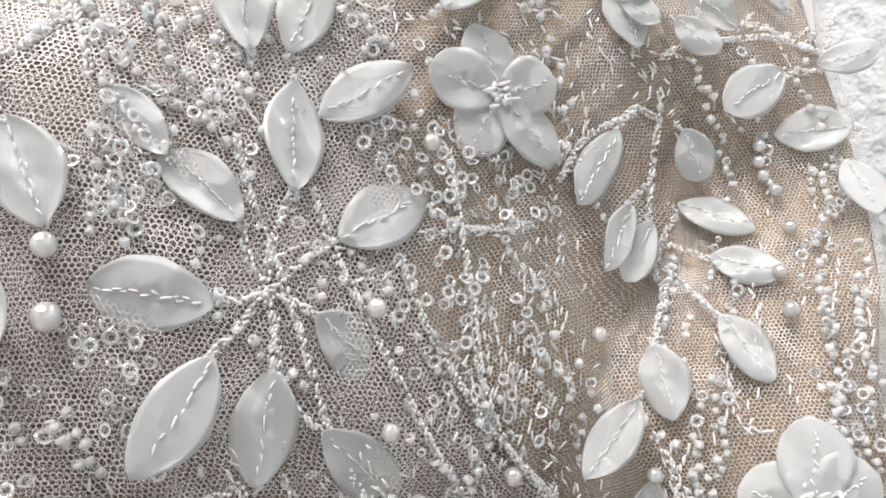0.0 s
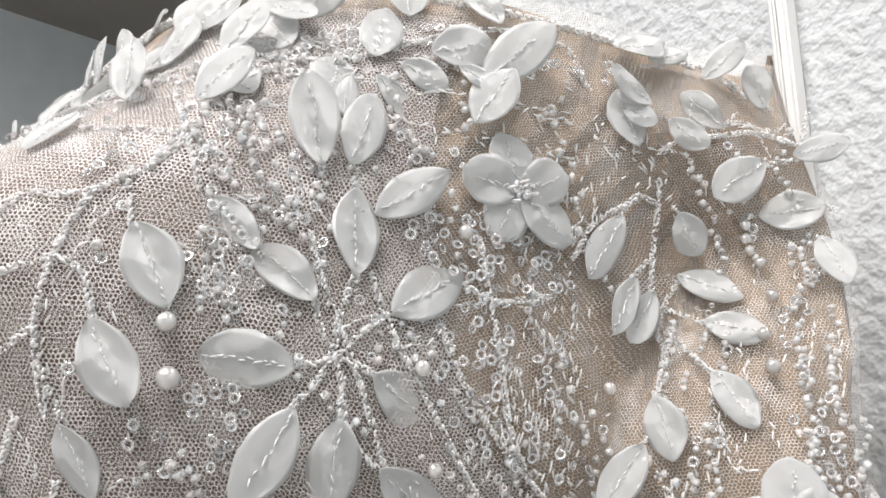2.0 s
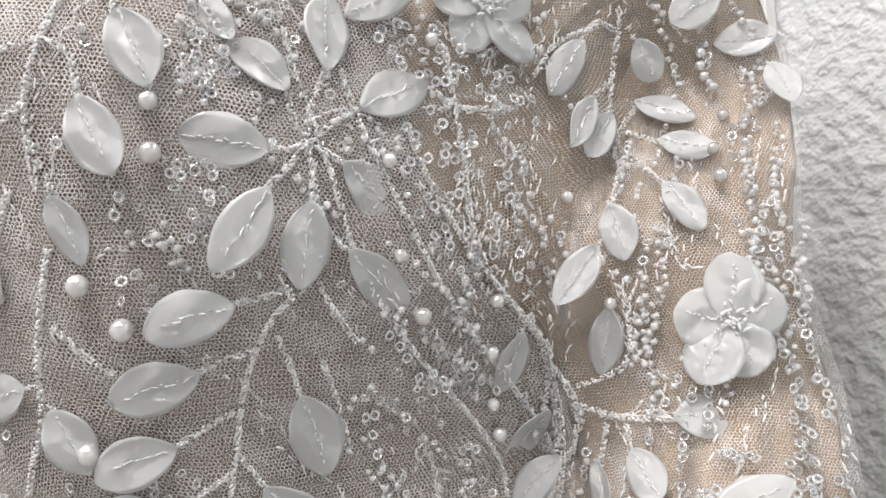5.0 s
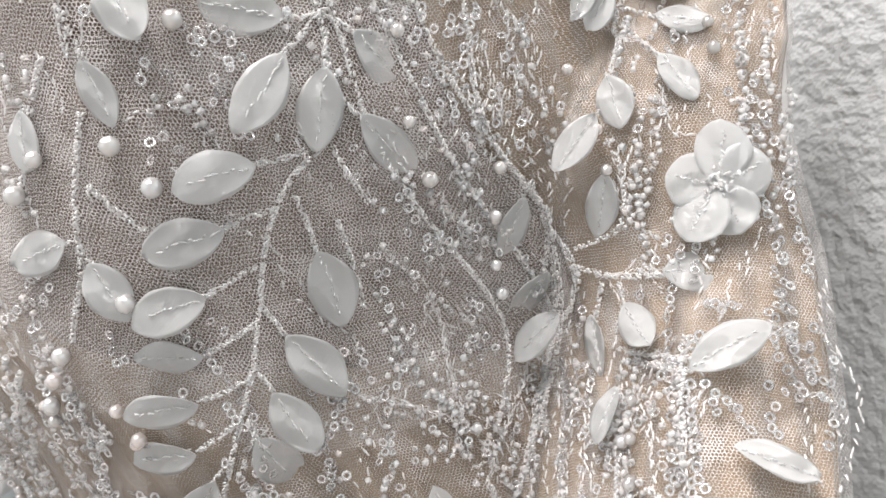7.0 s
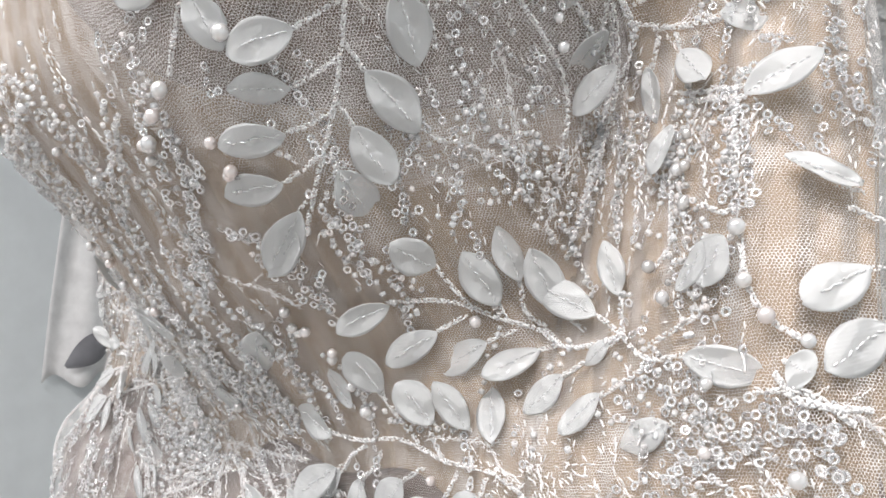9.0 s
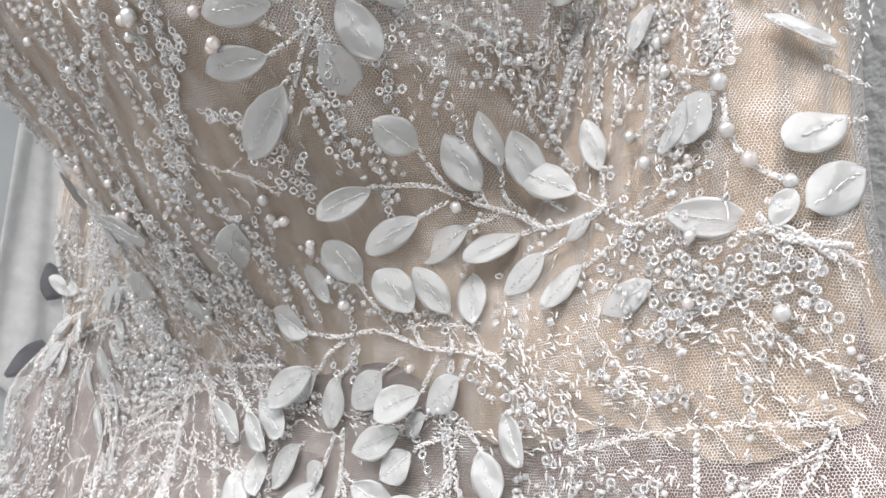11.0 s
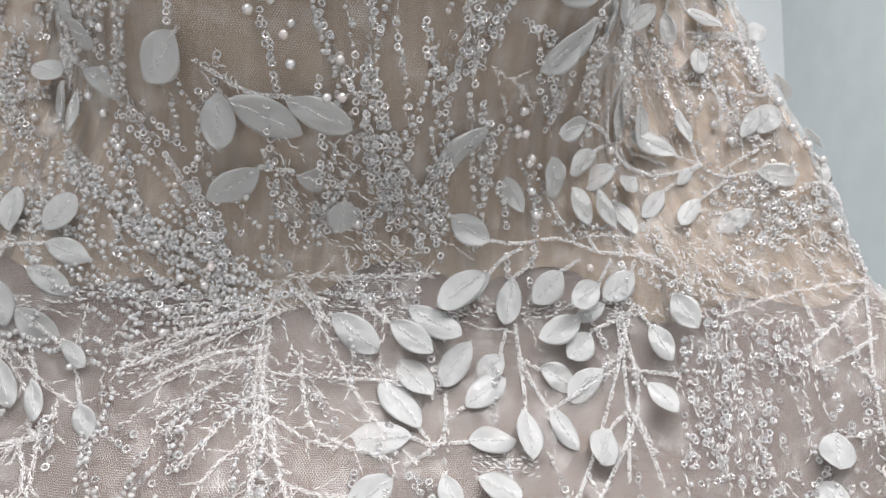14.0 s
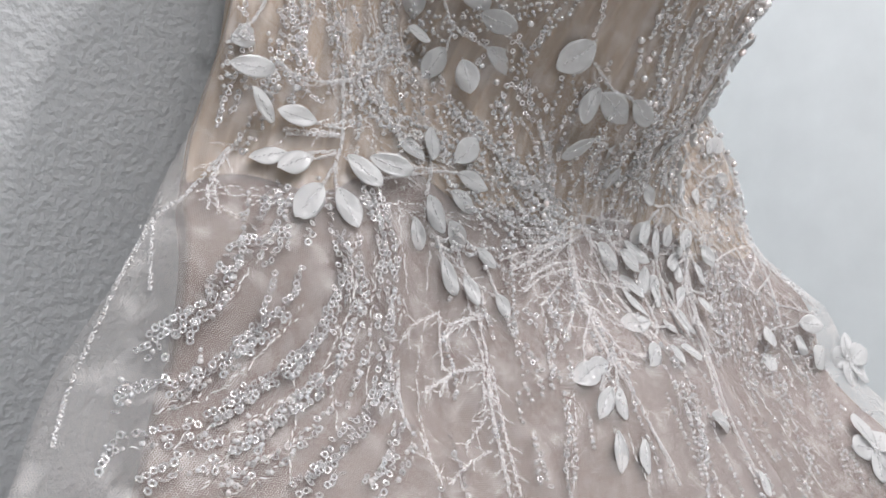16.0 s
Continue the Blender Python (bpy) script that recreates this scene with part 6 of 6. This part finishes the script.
strip([(-186.7, 1117.8), (-198.2, 1097.8), (-213.6, 1083.4), (-231.4, 1072.1), (-247.1, 1061.7)], 7, 's')
strip([(-166.5, 1106.7), (-172.4, 1085.4), (-185.6, 1065.3), (-206.1, 1050.8), (-229.6, 1041.6), (-250.4, 1036.3), (-262.0, 1028.4)], 7, 's')
strip([(-156.0, 1105.6), (-162.1, 1081.8), (-174.4, 1059.5), (-198.2, 1043.6), (-223.2, 1035.0), (-245.8, 1027.5)], 7, 's')
strip([(-138.4, 1121.2), (-143.2, 1095.7), (-148.7, 1069.6), (-158.4, 1049.4), (-180.3, 1033.9), (-202.8, 1022.7)], 8, 's')
strip([(-153.8, 1077.9), (-161.4, 1059.4), (-181.2, 1042.8), (-206.9, 1030.8), (-223.7, 1024.5)], 6, 'm')
strip([(-146.5, 1051.0), (-154.7, 1037.6), (-174.7, 1021.6)], 6, 'm')
strip([(-143.3, 1036.9), (-159.3, 1019.9)], 6, 'm')
strip([(-74.7, 1095.2), (-81.5, 1070.5), (-92.6, 1047.5)], 5, 'm')
strip([(-48.2, 1094.1), (-65.8, 1065.8), (-70.4, 1047.1)], 9, 'm')
strip([(-66.1, 1047.0), (-82.0, 1009.0)], 6, 'm')
strip([(95.2, 1129.4), (129.7, 1093.9), (131.5, 1046.4), (123.8, 1009.1), (129.3, 985.1)], 6, 's')
strip([(134.0, 1129.6), (159.9, 1087.8), (154.0, 1039.3), (147.8, 989.6)], 6, 's')
strip([(175.5, 1148.9), (184.7, 1095.8), (196.5, 1045.2), (177.1, 993.6)], 6, 'm')
strip([(22.6, 1060.6), (22.5, 1039.1), (-0.1, 1003.8)], 6, 'm')
strip([(-180.8, 1194.1), (-178.3, 1181.1), (-170.2, 1169.6)], 9, 's')
strip([(-207.8, 1185.9), (-190.4, 1175.9), (-172.5, 1164.6), (-159.7, 1160.4)], 7, 's')
strip([(-143.1, 1191.1), (-145.7, 1170.3), (-154.8, 1154.2)], 8, 'm')
strip([(-120.6, 1214.8), (-127.6, 1185.1), (-119.8, 1160.7), (-105.6, 1144.9)], 8, 'm')
strip([(-210.3, 1169.1), (-200.2, 1163.4), (-186.4, 1159.8)], 8, 'm')
strip([(-176.8, 1105.7), (-184.6, 1084.8), (-198.2, 1067.1), (-214.8, 1054.5), (-236.7, 1045.0)], 3, 't')
strip([(-161.6, 1105.0), (-167.6, 1077.5), (-181.8, 1057.7), (-205.9, 1043.9), (-231.2, 1035.4)], 3, 't')
strip([(-197.0, 1103.9), (-207.5, 1087.5), (-222.8, 1075.8), (-237.8, 1066.8)], 3, 't')
strip([(-142.6, 1127.7), (-150.0, 1099.5), (-156.7, 1077.8)], 3, 't')
strip([(-135.1, 1123.9), (-135.1, 1096.3), (-138.6, 1078.4)], 3, 't')
strip([(-100.3, 1169.5), (-90.2, 1157.2), (-81.7, 1137.8), (-52.7, 1123.0)], 7, 'm')
strip([(-83.4, 1175.7), (-72.6, 1149.1), (-48.5, 1128.7)], 6, 'm')
strip([(-85.9, 1203.1), (-72.1, 1181.1), (-59.1, 1165.7), (-38.8, 1143.2)], 6, 'm')
strip([(-78.3, 1172.8), (-68.5, 1149.1), (-50.0, 1127.7), (-31.8, 1121.6)], 4, 's')
strip([(-68.9, 1182.3), (-56.4, 1158.0), (-41.4, 1137.0), (-27.2, 1124.0)], 5, 's')
strip([(-90.3, 1166.6), (-76.6, 1142.3), (-58.6, 1123.0)], 5, 'm')
strip([(-36.9, 1217.0), (-29.3, 1196.5), (-30.1, 1178.0), (-19.9, 1148.8)], 5, 's')
strip([(-25.4, 1221.5), (-12.8, 1201.8), (-2.1, 1179.5), (5.7, 1160.5), (12.6, 1143.9)], 5, 's')
strip([(-1.6, 1214.3), (3.0, 1189.9), (8.1, 1168.7), (16.4, 1144.2)], 5, 's')
strip([(38.0, 1219.5), (30.3, 1201.2), (26.9, 1184.8)], 9, 's')
strip([(41.8, 1223.8), (41.3, 1192.9), (54.8, 1170.1), (61.6, 1154.4)], 5, 'm')
strip([(54.4, 1207.2), (64.9, 1183.0)], 6, 'm')
strip([(126.4, 1254.8), (126.0, 1212.2), (139.0, 1184.7), (160.9, 1167.9)], 7, 'm')
strip([(153.8, 1288.5), (157.3, 1247.0), (170.4, 1213.8)], 9, 's')
strip([(137.4, 1225.7), (154.1, 1206.8), (174.5, 1183.2)], 9, 's')
strip([(130.3, 1118.9), (126.4, 1087.6), (108.8, 1054.2)], 8, 's')
strip([(158.0, 1119.5), (148.3, 1087.7), (137.4, 1053.4)], 8, 's')
strip([(140.9, 1108.5), (135.3, 1077.6), (131.3, 1051.2)], 4, 't')
strip([(161.2, 1108.7), (161.0, 1082.6), (151.1, 1053.2)], 4, 't')
strip([(-72.5, 1226.1), (-74.0, 1209.2), (-79.3, 1187.0)], 6, 'b')
strip([(-102.4, 1233.3), (-105.5, 1211.3), (-99.1, 1174.1), (-83.4, 1153.1)], 6, 'm')
strip([(-124.1, 1225.4), (-123.7, 1190.1), (-100.4, 1157.4)], 6, 'm')
strip([(-159.2, 1223.8), (-158.4, 1195.0), (-148.3, 1170.8), (-133.1, 1155.9)], 9, 's')
strip([(21.7, 1194.1), (23.6, 1170.3), (22.6, 1146.8)], 7, 'm')
strip([(-49.4, 1195.8), (-49.7, 1172.1), (-38.2, 1150.2), (-22.9, 1133.2)], 7, 'm')
strip([(106.5, 1269.4), (101.7, 1253.3), (97.6, 1236.6), (92.8, 1220.0)], 5, 'm')
strip([(108.1, 1259.0), (106.6, 1247.5)], 5, 's')
strip([(110.7, 1232.1), (121.5, 1218.7), (126.5, 1208.7)], 5, 'm')
strip([(164.9, 1247.6), (165.8, 1228.2), (161.0, 1216.7)], 4, 't')
strip([(166.5, 1304.9), (173.8, 1288.0), (179.8, 1271.7), (185.2, 1252.6), (190.3, 1235.0)], 8, 's')
strip([(179.3, 1268.8), (186.2, 1247.5), (192.8, 1232.5)], 6, 's')
strip([(144.6, 1296.1), (140.6, 1281.1), (145.2, 1272.4)], 4, 't')
strip([(68.7, 1249.6), (68.6, 1243.1)], 5, 's')
strip([(52.0, 1234.7), (45.4, 1219.8)], 5, 's')
strip([(47.2, 1259.0), (59.8, 1257.4)], 6, 's')
strip([(95.3, 1245.2), (91.5, 1225.8), (87.1, 1211.8)], 5, 's')
strip([(112.1, 1275.2), (108.2, 1261.8)], 5, 'm')
strip([(125.1, 1320.3), (122.8, 1304.2), (118.5, 1288.5)], 3, 't')
strip([(127.4, 1324.7), (125.7, 1308.1), (120.9, 1291.6)], 3, 't')
strip([(118.3, 1241.3), (120.0, 1224.1), (128.1, 1210.2)], 3, 't')
strip([(144.7, 1242.1), (151.9, 1227.3), (156.2, 1214.8)], 3, 't')
strip([(159.3, 1324.1), (164.5, 1306.5), (164.5, 1293.5)], 5, 'b')
strip([(50.7, 1235.0), (45.1, 1219.6), (37.2, 1202.7)], 5, 's')
strip([(51.6, 1251.1), (41.6, 1230.1), (37.8, 1216.9)], 5, 's')
strip([(49.3, 1207.2), (57.8, 1207.0)], 3, 's')
strip([(64.9, 1202.3), (65.0, 1189.6)], 4, 's')
strip([(80.8, 1212.8), (74.5, 1196.1)], 4, 's')
strip([(89.2, 1223.2), (85.9, 1206.9), (79.0, 1196.1)], 4, 's')
strip([(94.6, 1233.7), (89.2, 1211.5)], 4, 'm')
strip([(151.8, 1158.2), (169.4, 1168.1), (192.5, 1171.1)], 9, 's')
strip([(138.7, 1141.5), (162.6, 1157.1), (183.5, 1164.9)], 9, 's')
strip([(158.0, 1136.1), (168.3, 1141.8)], 9, 's')
strip([(111.3, 1151.6), (118.3, 1139.5), (117.7, 1124.7)], 8, 't')
strip([(121.6, 1148.6), (127.0, 1126.8)], 10, 't')
strip([(130.6, 1148.5), (135.7, 1128.8)], 8, 't')
strip([(-20.4, 1240.9), (-17.4, 1209.5), (-6.4, 1173.3), (-14.0, 1144.9)], 4, 'b')
strip([(-0.7, 1243.5), (7.5, 1210.3), (14.2, 1166.6)], 5, 'm')
strip([(32.0, 1248.3), (32.9, 1212.5), (33.9, 1175.2), (42.5, 1149.5)], 5, 'm')
strip([(-1.7, 1256.2), (9.4, 1226.8)], 4, 'b')
strip([(100.0, 1247.4), (99.0, 1230.2), (101.2, 1221.4)], 5, 'm')
strip([(106.3, 1222.1), (107.3, 1207.6), (122.5, 1193.0)], 5, 'm')
strip([(111.8, 1252.0), (109.7, 1229.3), (116.1, 1207.3)], 5, 'm')
feather_spray([[(288.4, 1143.9), (321.7, 1134.5)], [(197.0, 1123.1), (214.1, 1109.4)], [(194.6, 1131.7), (164.1, 1108.8)], [(193.3, 1103.7), (209.6, 1093.3)]])
feather_spray([[(188.1, 1082.8), (168.1, 1077.6)], [(133.8, 1121.7), (161.1, 1130.7), (199.3, 1137.7)], [(-117.5, 1080.4), (-133.6, 1074.9), (-141.8, 1067.6)], [(-117.5, 1080.4), (-119.4, 1057.4)]])
feather_spray([[(-113.5, 1106.8), (-102.8, 1092.5), (-100.1, 1080.4)], [(-112.7, 1108.9), (-96.9, 1094.6), (-84.6, 1086.5)], [(-20.4, 1131.1), (-8.4, 1115.4), (5.9, 1106.4)], [(-8.6, 1132.7), (11.4, 1115.8), (32.2, 1111.6)]])
feather_spray([[(-159.9, 1169.8), (-141.1, 1178.3), (-122.7, 1205.6)], [(-142.8, 1175.8), (-133.5, 1160.5), (-119.8, 1140.8)]])
feather_spray([[(-97.2, 1084.4), (-97.8, 1061.0), (-102.7, 1039.0), (-108.0, 1010.8)], [(-95.2, 1080.9), (-116.3, 1070.0)], [(-97.8, 1061.0), (-135.0, 1048.5)], [(-96.1, 1058.8), (-100.0, 1034.7), (-103.7, 1010.5)]])
feather_spray([[(-198.5, 1140.8), (-208.6, 1126.3), (-212.1, 1110.8)], [(-139.1, 1017.6), (-141.5, 1034.8)], [(-107.9, 1026.6), (-136.0, 1017.2)], [(-28.9, 1114.4), (-31.1, 1081.5), (-31.2, 1060.9), (-26.4, 1046.0)]])
feather_spray([[(-31.2, 1060.9), (-47.8, 1046.6)], [(-152.3, 1193.3), (-151.1, 1173.9), (-156.2, 1151.7)], [(-151.1, 1173.9), (-172.6, 1166.8), (-185.4, 1172.8)], [(-14.1, 1118.5), (2.5, 1088.3), (18.6, 1071.7)]])
feather_spray([[(-157.7, 1149.1), (-181.4, 1147.6)], [(-148.9, 1194.4), (-166.9, 1196.1)]])
feather_spray([[(109.2, 1241.3), (107.0, 1226.5), (104.5, 1209.3)], [(95.0, 1234.0), (99.8, 1230.6), (103.7, 1224.2), (105.7, 1213.4)], [(130.3, 1263.3), (149.9, 1263.7)], [(138.4, 1244.7), (164.5, 1242.6)]])
feather_spray([[(105.7, 1258.9), (103.4, 1241.8), (103.3, 1227.1)]])
feather_spray([[(100.4, 1145.8), (112.4, 1141.5)], [(140.6, 1148.6), (155.2, 1135.5)], [(173.7, 1159.9), (189.7, 1150.6), (205.3, 1145.0)], [(181.8, 1175.4), (196.7, 1172.3), (204.8, 1167.7)]])
feather_spray([[(79.3, 1149.8), (97.8, 1150.2), (106.3, 1143.6)], [(38.7, 1196.1), (49.5, 1192.8), (55.3, 1187.9)]])

# sequins and beads nearest to the way of the camera are pieces of their own, the rest lies in one part
NEAR = lambda m: (m[:, 2, 3] > 1.20) & (m[:, 0, 3] > .04)
for name, kind, store, mat, mat1, label in (("sequin", "ring", RINGS, SEQ, SEQ1, "pearly ring sequins strewn over the net"), ("seed_bead", "bead", SEEDS, BEAD, BEAD1, "clear white seed beads strewn over the net"), ("bugle", "grain", BUGLES, CORD, None, "fine white bugles and thread stitches")):
    ms = np.concatenate(store)
    if mat1:
        near = np.flatnonzero(NEAR(ms))[:290]
        me = mesh_from(name, *TEMPLATES[kind], mat1)
        for i in near:
            ob = new(name, me)
            ob.parent = dress
            ob.matrix_local = Matrix(ms[i].tolist())
        ms = np.delete(ms, near, 0)
    joined(name + "_scatter", kind, ms, mat, dress, label)
